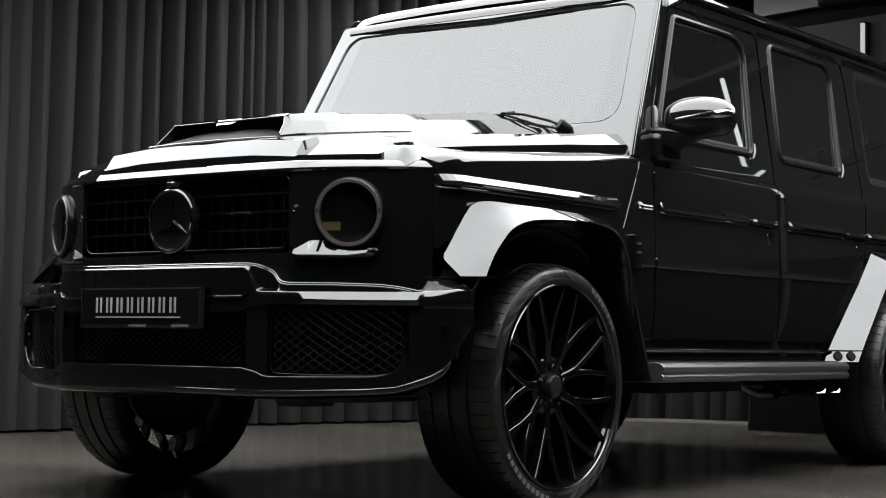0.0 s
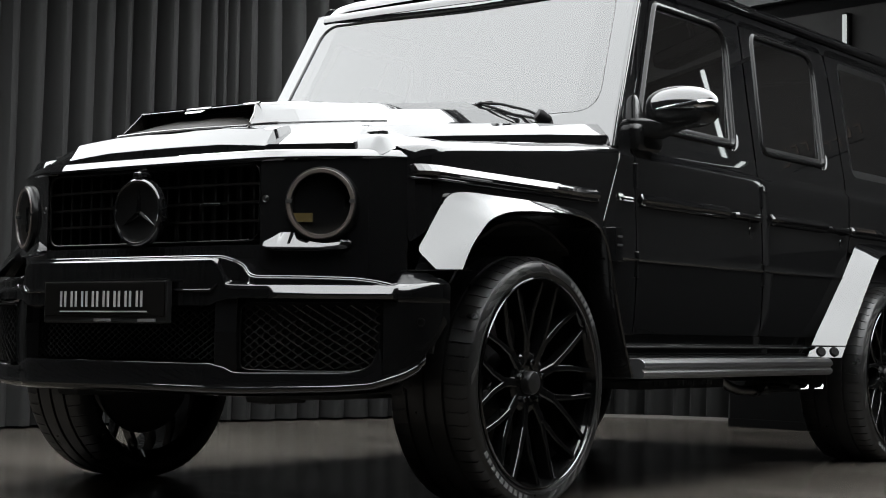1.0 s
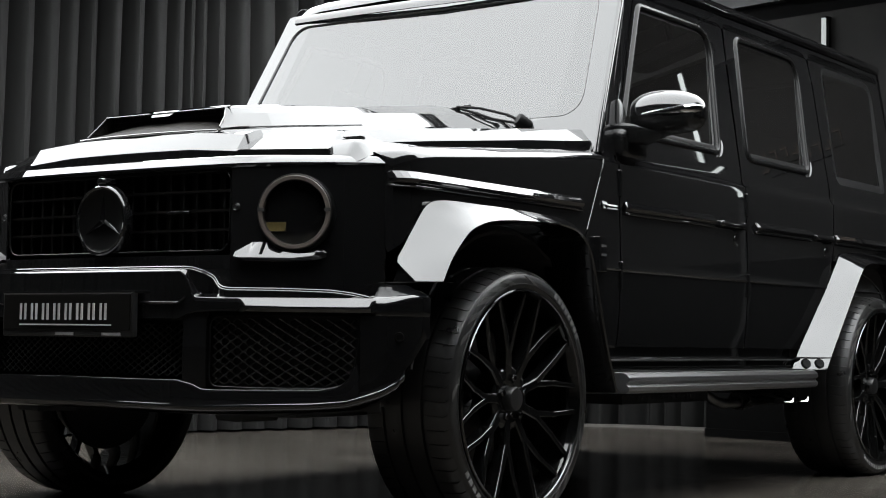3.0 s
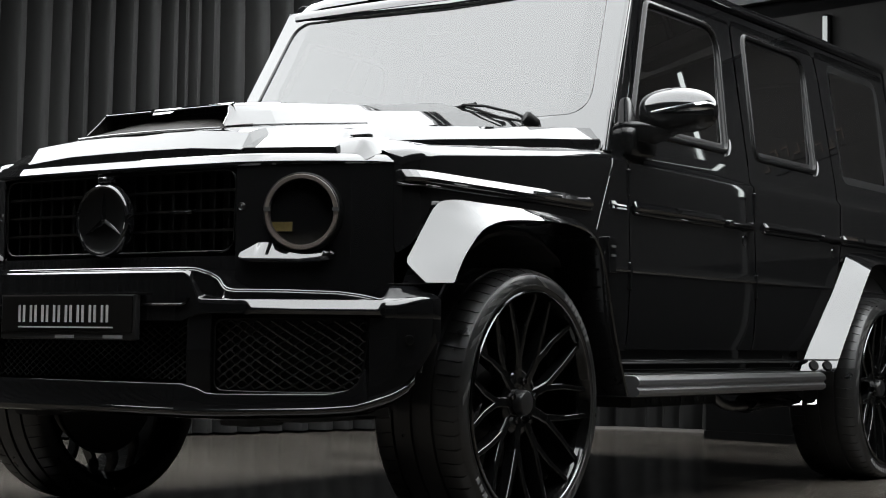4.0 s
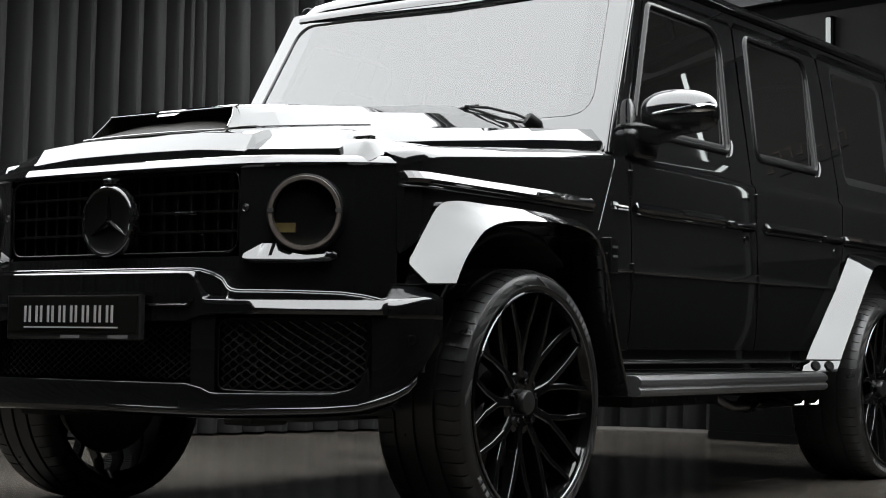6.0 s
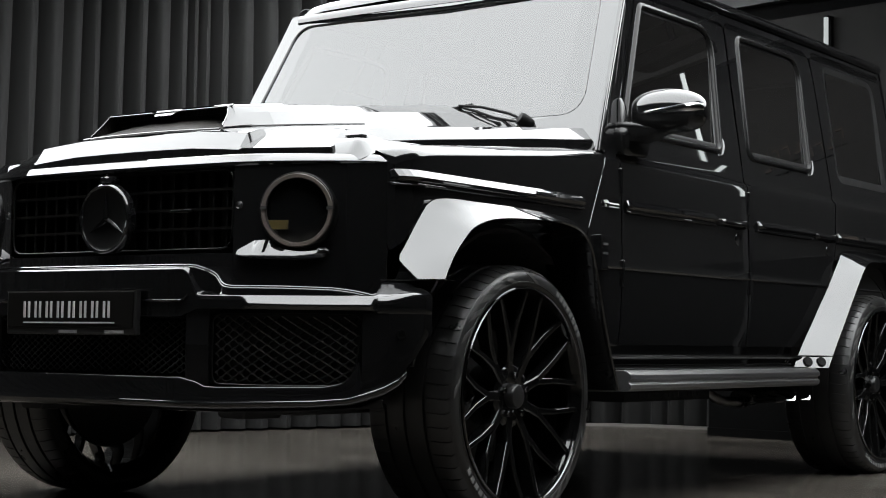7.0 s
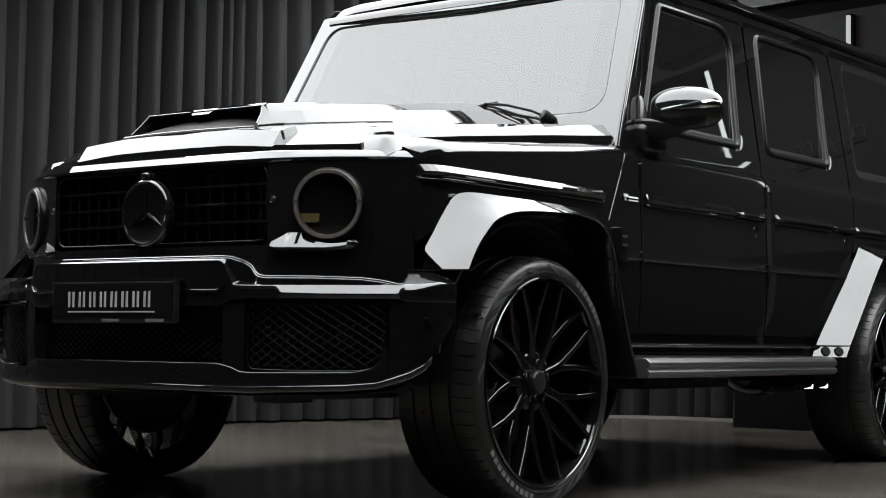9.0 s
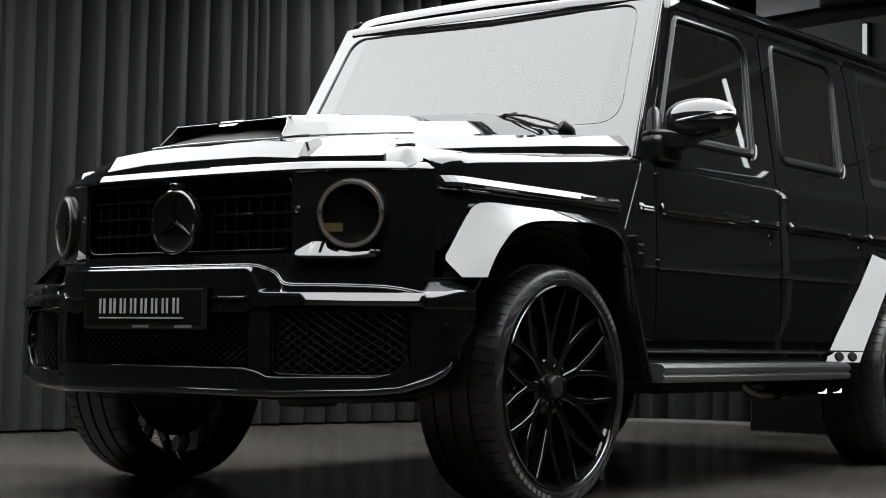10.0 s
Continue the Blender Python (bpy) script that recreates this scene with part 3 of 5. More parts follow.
mk("header_seal", *grid([[screen(x, z, l) for z, l in ((1.822, 0.002), (1.832, 0.008), (1.848, 0.008), (1.856, 0.002))] for x in (-0.72, -0.4, 0, 0.4, 0.72)]), PAINT, car, "black seal under the roof edge", smooth=True, thick=0.004)
for s in (1, -1):
    # pillar from the frame back to the door glass
    rows = []
    for i in range(9):
        z = 1.19 + (1.862 - 1.19) * i / 8
        w = lerp_at([(1.19, 0.862), (1.32, 0.842), (1.862, 0.768)], z)
        p = screen(w, z)
        r = 0.012
        arc = [(s * (w + r * math.sin(a)), p[1] + 2.2 * r * (1 - math.cos(a)), z) for a in (radians(q) for q in range(0, 91, 10))]
        rows.append(arc + [(s * (side_x(z) + 0.004), p[1] + 0.060, z), (s * side_x(z), p[1] + 0.075, z), (s * side_x(z), lerp_at([(1.19, 0.74), (1.23, 0.745), (1.815, 1.045), (1.87, 1.07)], z) + 0.010, z)])
    mk("windscreen_pillar", *grid(rows), PAINT, car, "glossy black pillar", smooth=True, fix=False)
    mk("pillar_joint", *tube([row[6] for row in rows], 0.0014, 6), GAP, car, "dark joint along the pillar")

# wipers: a two-bar arm with its pivot, the blade beyond it
for dx in (0.0, -0.66):
    w = mk("wiper", *tube([screen(dx + x, z, 0.022) for x, z in ((0.575, 1.300), (0.50, 1.330), (0.38, 1.362), (0.28, 1.374))], 0.0052, 8), WIPER, car, "black two-bar wiper arm", smooth=True)
    mk("wiper_bar", *tube([screen(dx + x, z, 0.020) for x, z in ((0.57, 1.292), (0.45, 1.318), (0.36, 1.348), (0.30, 1.366))], 0.005, 8), WIPER, w, smooth=True)
    mk("wiper_blade", *tube([screen(dx + x, z, 0.014) for x, z in ((0.33, 1.378), (0.22, 1.366), (0.0, 1.348), (-0.16, 1.345))], 0.007, 6), WIPER, w)
    p = Vector(screen(dx + 0.565, 1.305, 0.012))
    m = Matrix.Translation(p) @ Vector((-0.45, -0.75, 0.48)).to_track_quat("Z", "Y").to_matrix().to_4x4()
    v, f = lathe([(-0.03, 0.0), (-0.03, 0.021), (0.014, 0.024), (0.022, 0.020), (0.025, 0.0)], 18, "z")
    mk("pivot_cap", [m @ Vector(q) for q in v], f, WIPER, w, smooth=True)
# bonnet
def z_edge(y):
    return lerp_at([(-0.70, 1.080), (-0.56, 1.095), (-0.45, 1.114), (-0.22, 1.146), (0.32, 1.201), (0.60, 1.222)], y)


def z_crease(y):
    return lerp_at([(-0.70, 1.151), (-0.63, 1.161), (-0.39, 1.196), (-0.13, 1.230), (0.05, 1.253), (0.21, 1.272), (0.60, 1.308)], y)


def bonnet_z(x, y):
    """A gently falling top out to a shoulder, then a steep flank down to the gap."""
    a = abs(x)
    shoulder = lerp_at([(0.1, 0.658), (0.45, 0.670)], y)
    if a < 0.28:
        flat = z_crease(y) + 0.003 * (1 - (a / 0.28) ** 2)
    elif a < shoulder:
        flat = z_crease(y) + (z_edge(y) + 0.040 - z_crease(y)) * (a - 0.28) / (shoulder - 0.28)
    else:
        flat = z_edge(y) + 0.040 * max(0.0, 1 - (a - shoulder) / (0.682 - shoulder))
    return flat


DROP = [(-0.666, 0.110), (-0.664, 0.058), (-0.660, 0.052), (-0.628, 0.010), (-0.60, 0.003), (-0.56, 0.0)]
rows = []
xs = [-0.684, -0.683, -0.682, -0.676, -0.670, -0.664, -0.658, -0.650, -0.645, -0.62, -0.60, -0.585, -0.57, -0.56, -0.54, -0.53, -0.52, -0.5, -0.47, -0.45, -0.44, -0.432, -0.38, -0.25, -0.1, 0, 0.1, 0.25, 0.38, 0.432, 0.44, 0.45, 0.47, 0.5, 0.52, 0.53, 0.54, 0.56, 0.57, 0.585, 0.60, 0.62, 0.645, 0.650, 0.658, 0.664, 0.670, 0.676, 0.682, 0.683, 0.684]
for y in (-0.666, -0.664, -0.660, -0.628, -0.60, -0.56, -0.50, -0.46, -0.40, -0.3, -0.1, 0.1, 0.3, 0.42, 0.495):
    drop = lerp_at(DROP, y)
    row = []
    for x in xs:
        side = max(0.0, abs(x) - 0.432)
        back = y + 0.42 * side * max(0, min(1, (-0.3 - y) / 0.33))        # the front corners are swept back
        z = bonnet_z(x, back) - (0.06 if abs(x) == 0.684 else 0)
        if side < 0.006:
            z -= drop
        elif y < -0.665:                # beside the raised nose the edge is low
            z = min(z, 1.064)
        else:
            z = min(z, 1.090 + 0.50 * (y + 0.664))
        # towards the screen the sides spread out to the pillars and reach further back
        out = max(0.0, abs(x) - 0.60) / 0.084
        wide = lerp_at([(-0.25, 0.0), (0.495, 0.165)], y)
        tail = 0.118 * min(1.0, max(0.0, (abs(x) - 0.53) / 0.09)) if y > 0.45 else 0.0
        row.append((x + math.copysign(out * wide, x), back + tail, z + 0.115 * tail))
    rows.append(row)
bonnet = mk("bonnet", *grid(rows), PAINT, car, "glossy black bonnet", smooth=True, fix=False)
crisp(bonnet, 13)


# cowl that ramps up from the bonnet's rear edge to the screen, with a dark slot on each side
def cowl_at(x, t):
    z0 = bonnet_z(min(abs(x), 0.655), 0.50)
    z1 = z0 + lerp_at([(0.45, 0.068), (0.54, 0.036), (0.61, 0.004)], abs(x))
    a, b = 0.502, screen(x, z1)[1] + 0.01
    return (x, a + (b - a) * t, z0 + (z1 - z0) * t)


rows = []
for x in [-0.61 + 0.061 * i for i in range(21)]:
    rows.append([(x, cowl_at(x, 0)[1] - 0.003, cowl_at(x, 0)[2] - 0.012)] + [cowl_at(x, t) for t in (0.02, 0.35, 0.7, 1.0)])
cowl = mk("cowl", *grid(rows), PAINT, car, "glossy black cowl below the windscreen", smooth=True, fix=False)
for s in (1, -1):
    mk("cowl_slot", *grid([[(s * cowl_at(x, t)[0], cowl_at(x, t)[1] - 0.003, cowl_at(x, t)[2] + 0.003) for x, t in row] for row in (((0.500, 0.72), (0.518, 0.72)), ((0.570, 0.38), (0.592, 0.38)), ((0.635, 0.08), (0.660, 0.08)))]), GAP, cowl, "dark drain slot")
crisp(cowl, 30)


# raised dome with its intake
def dome_z(y):
    return lerp_at([(-0.505, 1.247), (-0.364, 1.268), (-0.194, 1.290), (0.05, 1.318), (0.20, 1.335), (0.30, 1.348), (0.47, 1.372), (0.66, 1.398)], y)


def scoop_foot(y):
    return lerp_at([(-0.58, 0.283), (-0.505, 0.286), (-0.3, 0.295), (-0.1, 0.310), (0.1, 0.335), (0.3, 0.40), (0.45, 0.49), (0.58, 0.57), (0.66, 0.60)], y)


rows = []
for y in (-0.505, -0.49, -0.35, -0.2, -0.1, 0.0, 0.1, 0.2, 0.38, 0.47, 0.55, 0.66):
    w0 = scoop_foot(y)
    w1 = 0.252 - 0.045 * (y + 0.505)
    b, t = bonnet_z(w0, y) + 0.002, dome_z(y)
    half = [(w0 + 0.003, b - 0.016), (w0, b - 0.003), (w0 + (w1 - w0) * 0.55, b + (t - b) * 0.62), (w1 + 0.004, t - 0.004), (w1 - 0.012, t), (w1 - 0.08, t + 0.002), (0.08, t + 0.003)]
    rows.append([(-x, y, z) for x, z in half] + [(x, y, z) for x, z in half[::-1]])
dome = mk("bonnet_scoop", *grid(rows), PAINT, bonnet, "raised glossy bonnet scoop", smooth=True, fix=False)
crisp(dome, 7)
# the mouth: upper lip with a notch, dark cavity, mesh and a carbon apron that flows into the bonnet
y = -0.505
mk("scoop_lip", *capped([[(x, y - 0.020, 1.2365), (x, y - 0.020, 1.239), (x, y + 0.012, 1.2515), (x, y + 0.016, 1.2475)] for x in (-0.25, -0.1, 0.1, 0.25)]), PAINT, dome, "bright-edged lip over the intake")
mk("scoop_notch", [(-0.055, y - 0.004, 1.2475), (0.055, y - 0.004, 1.2475), (0.036, y - 0.034, 1.2265), (-0.036, y - 0.034, 1.2265), (-0.055, y + 0.03, 1.250), (0.055, y + 0.03, 1.250), (0.036, y + 0.0, 1.2245), (-0.036, y + 0.0, 1.2245)],
   [[0, 1, 2, 3], [4, 7, 6, 5], [0, 4, 5, 1], [1, 5, 6, 2], [2, 6, 7, 3], [3, 7, 4, 0]], PAINT, dome)
mk("scoop_cavity", *grid([[(x, y + 0.03, z) for z in (1.17, 1.205, 1.243)] for x in (-0.256, -0.1, 0.1, 0.256)]), GAP, dome, thick=0.004)
# cheeks that close the dome beside the mouth and run down to the bonnet
for s in (1, -1):
    b = z_crease(-0.505)
    far, mid = -0.572, -0.536
    edge = [(s * 0.250, y - 0.010, 1.2445), (s * 0.268, mid, 1.212), (s * 0.281, far, z_crease(far) + 0.004)]
    mk("scoop_cheek", *grid([[edge[0], (s * 0.262, y - 0.004, 1.234), (s * 0.272, y, b + (1.247 - b) * 0.5), (s * 0.287, y, b)],
                             [edge[1], (s * 0.273, mid + 0.006, 1.205), (s * 0.279, mid + 0.010, 1.196), (s * 0.287, mid + 0.012, z_crease(mid) + 0.003)],
                             [edge[2], (s * 0.283, far, z_crease(far) + 0.003), (s * 0.285, far, z_crease(far) + 0.002), (s * 0.287, far, z_crease(far) + 0.001)]]), PAINT, dome, "glossy cheek beside the intake", smooth=True, fix=False)
    mk("scoop_side", *grid([edge, [(s * 0.250, y + 0.03, 1.243), (s * 0.262, y + 0.03, 1.20), (s * 0.275, y + 0.03, 1.17)]]), CARBON, dome, "bare carbon inner side", fix=False)
    mk("scoop_rim", *tube(edge, 0.0032, 6), PAINT, dome, "polished rim", smooth=True)
rows = []
for yy, lift in ((-0.622, 0.000), (-0.60, 0.005), (-0.56, 0.012), (-0.52, 0.021), (-0.48, 0.032)):
    dr = lerp_at(DROP, yy)
    w = 0.292
    rows.append([(x * w, yy + 0.03 * x * x, z_crease(yy) - dr + 0.0065 + lift * (1 - x ** 4)) for x in (-1, -0.9, -0.6, -0.3, 0, 0.3, 0.6, 0.9, 1)])
mk("scoop_apron", *grid(rows), CARBON, dome, "bare carbon-fibre apron", smooth=True, fix=False)
mk("scoop_edge", *tube([(x, y - 0.0185, 1.2390) for x in (-0.25, -0.058)], 0.003, 8), PAINT, dome, "polished edge of the intake", smooth=True)
mk("scoop_edge", *tube([(x, y - 0.0185, 1.2390) for x in (0.058, 0.25)], 0.003, 8), PAINT, dome, "polished edge of the intake", smooth=True)
mk("scoop_flange", *tube([(p[0], p[1] - 0.002, p[2] + 0.001) for p in rows[0]], 0.0045, 8), PAINT, dome, "polished front edge of the scoop", smooth=True)
mk("scoop_seam", *tube([(p[0] * 1.003, p[1] - 0.008, p[2] - 0.003) for p in rows[0]], 0.0028, 6), GAP, dome)
for s in (1, -1):
    mk("scoop_seam", *tube([(s * (scoop_foot(yy) + 0.003), yy, bonnet_z(scoop_foot(yy) + 0.003, yy) + 0.001) for yy in (-0.565, -0.5, -0.4, -0.3, -0.2, -0.1, 0.0, 0.04)], 0.0018, 6), GAP, dome, "dark joint at the foot of the scoop")
mk("scoop_mesh", *boxes(*[(x, x + 0.003, y + 0.012, y + 0.016, 1.195, 1.242) for x in [-0.247 + 0.0165 * i for i in range(30)]], (-0.25, 0.25, y + 0.012, y + 0.016, 1.210, 1.213), (-0.25, 0.25, y + 0.012, y + 0.016, 1.226, 1.229)), SATIN, dome, "black intake mesh")

# bonnet-top indicators
for s in (1, -1):
    rows = []
    for y, w, top in ((-0.538, 0.066, 1.062), (-0.532, 0.070, 1.074), (-0.512, 0.074, 1.106), (-0.500, 0.075, 1.116), (-0.46, 0.076, 1.120), (-0.40, 0.076, 1.123), (-0.32, 0.074, 1.126), (-0.20, 0.064, 1.130), (-0.12, 0.050, 1.133)):
        zb = z_gap(y) - 0.016
        rows.append([(s * (0.690 + u * w), y - 0.02, zb + (top - zb) * v) for u, v in ((-1.42, 0), (-1.2, 0.3), (-1.0, 0.75), (-0.86, 0.95), (-0.7, 1.0), (0, 1.02), (0.7, 1.0), (0.86, 0.95), (1.0, 0.75), (1.2, 0.3), (1.42, 0))])
    base = mk("indicator", *capped(rows), PAINT, car, "glossy black indicator pod", smooth=True)
    mk("indicator_lens", *capped([[(s * (0.677 + u * k), y - 0.02, z) for u, z in rounded([(-0.078, 1.075), (0.078, 1.075), (0.046, top), (-0.046, top)], 0.004, 3)] for y, k, top in ((-0.34, 0.9, 1.130), (-0.40, 1.0, 1.134), (-0.436, 1.0, 1.1335), (-0.455, 0.98, 1.118))]), PAINT, base, "glossy ribbed lens", smooth=True)
    for i in range(13):
        mk("lens_rib", *boxes((s * (0.626 + 0.0082 * i), s * (0.626 + 0.0082 * i + 0.0042), -0.474, -0.452, 1.1185, 1.1325)), TRIMBLACK, base)


# front face
def face_y(x):
    a = abs(x)
    if a < 0.47:
        return -0.738 + 0.02 * (a / 0.47) ** 2
    u = a - 0.47
    return -0.718 + 0.25 * u + 0.90 * u * u + (0.5 * (a - 0.80) if a > 0.80 else 0)


FX = [-0.836, -0.825, -0.80, -0.74, -0.66, -0.58, -0.52, -0.47, -0.35, -0.2, 0, 0.2, 0.35, 0.47, 0.52, 0.58, 0.66, 0.74, 0.80, 0.825, 0.836]


def face_sheet(xs, zs, inset=0.0):
    return grid([[(x, face_y(x) + inset, z) for z in zs] for x in xs])


front = mk("front_panel", *face_sheet([x for x in FX if x >= 0.47], (0.66, 0.72, 0.785, 0.9, 1.0, 1.035, 1.048)), PAINT, car, "glossy black front panel", smooth=True, thick=0.006)
mk("front_panel", *face_sheet([x for x in FX if x <= -0.47], (0.66, 0.72, 0.785, 0.9, 1.0, 1.035, 1.048)), PAINT, car, "glossy black front panel", smooth=True, thick=0.006)
mk("front_sill", *face_sheet([x for x in FX if abs(x) <= 0.47], (0.66, 0.72, 0.787)), PAINT, car, smooth=True, thick=0.006)
rows = []
for x in FX:
    y = face_y(x)
    k = max(0, (abs(x) - 0.47) / 0.37)
    rows.append([(x, y - 0.002, 1.030 + 0.009 * k), (x, y - 0.010, 1.036 + 0.008 * k), (x, y - 0.011, 1.042 + 0.004 * k), (x, y + 0.006 + 0.010 * k, 1.063), (x, y + 0.012 + 0.012 * k, 1.066), (x, y + 0.06, 1.067), (x, y + 0.12, 1.05)])
mk("front_lip", *grid(rows), PAINT, car, "glossy black lip above the grille", smooth=True, fix=False)
crisp(bpy.data.objects["front_lip"], 20)
mk("slam_panel", *boxes((-0.62, 0.62, -0.58, -0.53, 0.70, 1.05)), GAP, car)
mk("bay_top", *boxes((-0.62, 0.62, -0.56, 0.6, 1.00, 1.03)), GAP, car)

# grille
GRILLEBLACK = material("black_grille_bars", (0.0045, 0.0045, 0.0045), 0.3, 0, 1.3)
gr = mk("grille", *tube([(x, face_y(x) + 0.004, z) for x, z in rounded([(-0.46, 0.80), (0.46, 0.80), (0.465, 1.026), (-0.465, 1.026)], 0.045, 5)], 0.003, 8, True), GRILLEBLACK, car, "black radiator grille", smooth=True)
for i in range(18):
    x = -0.425 + 0.05 * i
    if abs(x) > 0.07:
        y = face_y(x)
        mk("slat", *boxes((x - 0.004, x + 0.004, y + 0.022, y + 0.055, 0.805, 1.022)), GRILLEBLACK, gr, bevel=0.002)
for z in (0.86, 0.915, 0.97):
    rows = [[(x, face_y(x) + o, z + v) for o, v in ((0.012, -0.004), (0.010, 0.003), (0.04, 0.003), (0.04, -0.004))] for x in FX if abs(x) <= 0.47]
    mk("crossbar", *capped(rows), GRILLEBLACK, gr)
mk("grille_back", *boxes((-0.47, 0.47, -0.645, -0.635, 0.79, 1.04)), GAP, gr)
mk("grille_badge", *boxes((0.24, 0.325, -0.738, -0.728, 0.905, 0.913)), DARKCHROME, gr, "small bright bar badge", bevel=0.001)
# round emblem of plain shapes
em = mk("emblem", *lathe([(-0.750, 0.1060), (-0.770, 0.1050), (-0.7765, 0.1025), (-0.7785, 0.0985), (-0.7765, 0.0940), (-0.772, 0.0925)], 48, "y"), PAINT, gr, "round gloss black emblem", smooth=True)
em.matrix_basis = pose(0.006, 0, 0.893)
mk("emblem_disc", *lathe([(-0.764, 0.0), (-0.764, 0.05), (-0.768, 0.085), (-0.772, 0.0930)], 32, "y"), GRILLEBLACK, gr, smooth=True, at=pose(0.006, 0, 0.893))
for k in range(3):
    a = math.pi / 2 + k * 2 * math.pi / 3
    c, sn = math.cos(a), math.sin(a)
    mk("emblem_bar", [(0.006 + r * c - w * sn, y, 0.893 + r * sn + w * c) for r, w, y in ((0, -0.008, -0.764), (0, 0.008, -0.764), (0, 0, -0.778), (0.084, -0.003, -0.764), (0.084, 0.003, -0.764), (0.084, 0, -0.768))],
       [[0, 1, 2], [3, 5, 4], [0, 2, 5, 3], [1, 4, 5, 2], [0, 3, 4, 1]], RIM, gr)
mk("emblem_camera", *capped([[(u * k + 0.006, y, 1.008 + v * k) for u, v in rounded([(-0.018, -0.010), (0.018, -0.010), (0.014, 0.010), (-0.014, 0.010)], 0.006, 3)] for y, k in ((-0.72, 1), (-0.775, 1), (-0.782, 0.7))]), PAINT, gr, bevel=0.002)


def disc_at(name, x, y, z, prof, mat, owner, label="", n=32, at=None):
    v, f = lathe(prof, n, "y")
    m = Matrix.Identity(4) if at is None else at
    return mk(name, [m @ Vector((a + x, b + y, c + z)) for a, b, c in v], f, mat, owner, label, smooth=True)


# headlights, turned outwards with the face
for s in (1, -1):
    turn = pose(s * 0.650, -0.655, 0.904, 0, 0, s * 25)
    hl = disc_at("headlight", 0, 0, 0, [(0.03, 0.110), (-0.002, 0.109), (-0.010, 0.1075), (-0.013, 0.105), (-0.012, 0.102), (0.0, 0.100)], GRILLEBLACK, car, "round headlight with pale light ring", 48, turn)
    disc_at("light_ring", 0, 0, 0, [(-0.011, 0.104), (-0.016, 0.1005), (-0.015, 0.091), (-0.006, 0.0875), (0.0, 0.089)], RING, hl, "pale daytime light ring", 48, turn)
    for u in (-1, 1):
        v, f = boxes((u * 0.086, u * 0.104, -0.0175, 0.0, 0.002, 0.012))
        mk("ring_break", [turn @ Vector(p) for p in v], f, GAP, hl)
    disc_at("bowl", 0, 0, 0, [(0.0, 0.097), (0.03, 0.085), (0.06, 0.05), (0.065, 0.0)], BOWL, hl, "", 32, turn)
    disc_at("projector", 0.012 * s, 0, 0, [(0.012, 0.0), (0.016, 0.028), (0.022, 0.038), (0.028, 0.043), (0.06, 0.043)], DARKCHROME, hl, "dark projector lens", 28, turn)
    v, f = joined(*[boxes(q) for q in ((-0.006 * s, 0.062 * s, 0.010, 0.03, 0.036, 0.040), (-0.006 * s, 0.062 * s, 0.010, 0.03, -0.044, -0.040), (-0.009 * s, -0.005 * s, 0.010, 0.03, -0.044, 0.040), (0.060 * s, 0.064 * s, 0.010, 0.03, -0.044, 0.040))])
    mk("module_frame", [turn @ Vector(p) for p in v], f, MIRRORBLACK, hl, "square frame round the projector")
    v, f = boxes((-0.090 * s, -0.012 * s, 0.018, 0.026, 0.022, 0.038))
    mk("upper_lamp", [turn @ Vector(p) for p in v], f, STEEL, hl, "dim upper lamp strip", bevel=0.002)
    for nm, bx, mat, lab in (("lamp_bar", (-0.088 * s, 0.088 * s, 0.014, 0.022, 0.030, 0.036), BRIGHT, ""),
                             ("lamp_bar", (-0.088 * s, 0.088 * s, 0.014, 0.022, -0.014, -0.008), BRIGHT, "")):
        v, f = boxes(bx)
        mk(nm, [turn @ Vector(p) for p in v], f, mat, hl, lab, bevel=0.003)
    v, f = capped([[(s * x, y, z) for y, z in ((-0.006, -0.052), (0.004, -0.026), (0.024, -0.022), (0.024, -0.052))] for x in (-0.088, -0.028)])
    mk("lamp_reflector", [turn @ Vector(p) for p in v], f, REFLECTOR, hl, "amber-tinted reflector bar")
    g = disc_at("headlight_lens", 0, 0, 0, [(-0.020, 0.0), (-0.019, 0.05), (-0.014, 0.095), (-0.010, 0.10)], LENS, hl, "clear lens", 40, turn)
    g.visible_shadow = False
    # pointed shelf under the lamp: a slope between the lamp's lower rim and a proud lower edge
    rows = []
    for i in range(25):
        dx = -0.166 + 0.234 * i / 24
        xx = s * (0.655 + dx)
        rim = 0.904 - math.sqrt(max(0.0, 0.110 ** 2 - dx * dx)) if dx > -0.107 else 0.788 + 0.044 * (dx + 0.166) / 0.059
        lo = lerp_at([(-0.166, 0.785), (-0.145, 0.778), (0.0, 0.777), (0.045, 0.783), (0.068, 0.792)], dx)
        rim = max(lo + 0.001, min(rim, lerp_at([(0.0, 1.0), (0.030, 0.812), (0.055, 0.800), (0.068, 0.7935)], dx)))
        d = 0.030 if 0 < i < 24 else 0.012
        yy = face_y(xx)
        rows.append([(xx, yy + 0.004, rim + 0.003), (xx, yy - d + 0.62 * (rim - lo), rim), (xx, yy - d, lo + 0.001), (xx, yy - d + 0.001, lo - 0.001), (xx, yy - 0.6 * d, lo - 0.006), (xx, yy + 0.004, lo - 0.010)])
    mk("lamp_shelf", *grid(rows), PAINT, car, "pointed shelf under the headlight", smooth=True, fix=False)
    disc_at("front_sensor", s * 0.486, face_y(0.486), 0.921, [(-0.006, 0.0), (-0.007, 0.005), (-0.004, 0.007), (-0.006, 0.010), (0.0, 0.012)], TRIMBLACK, car, "", 20)


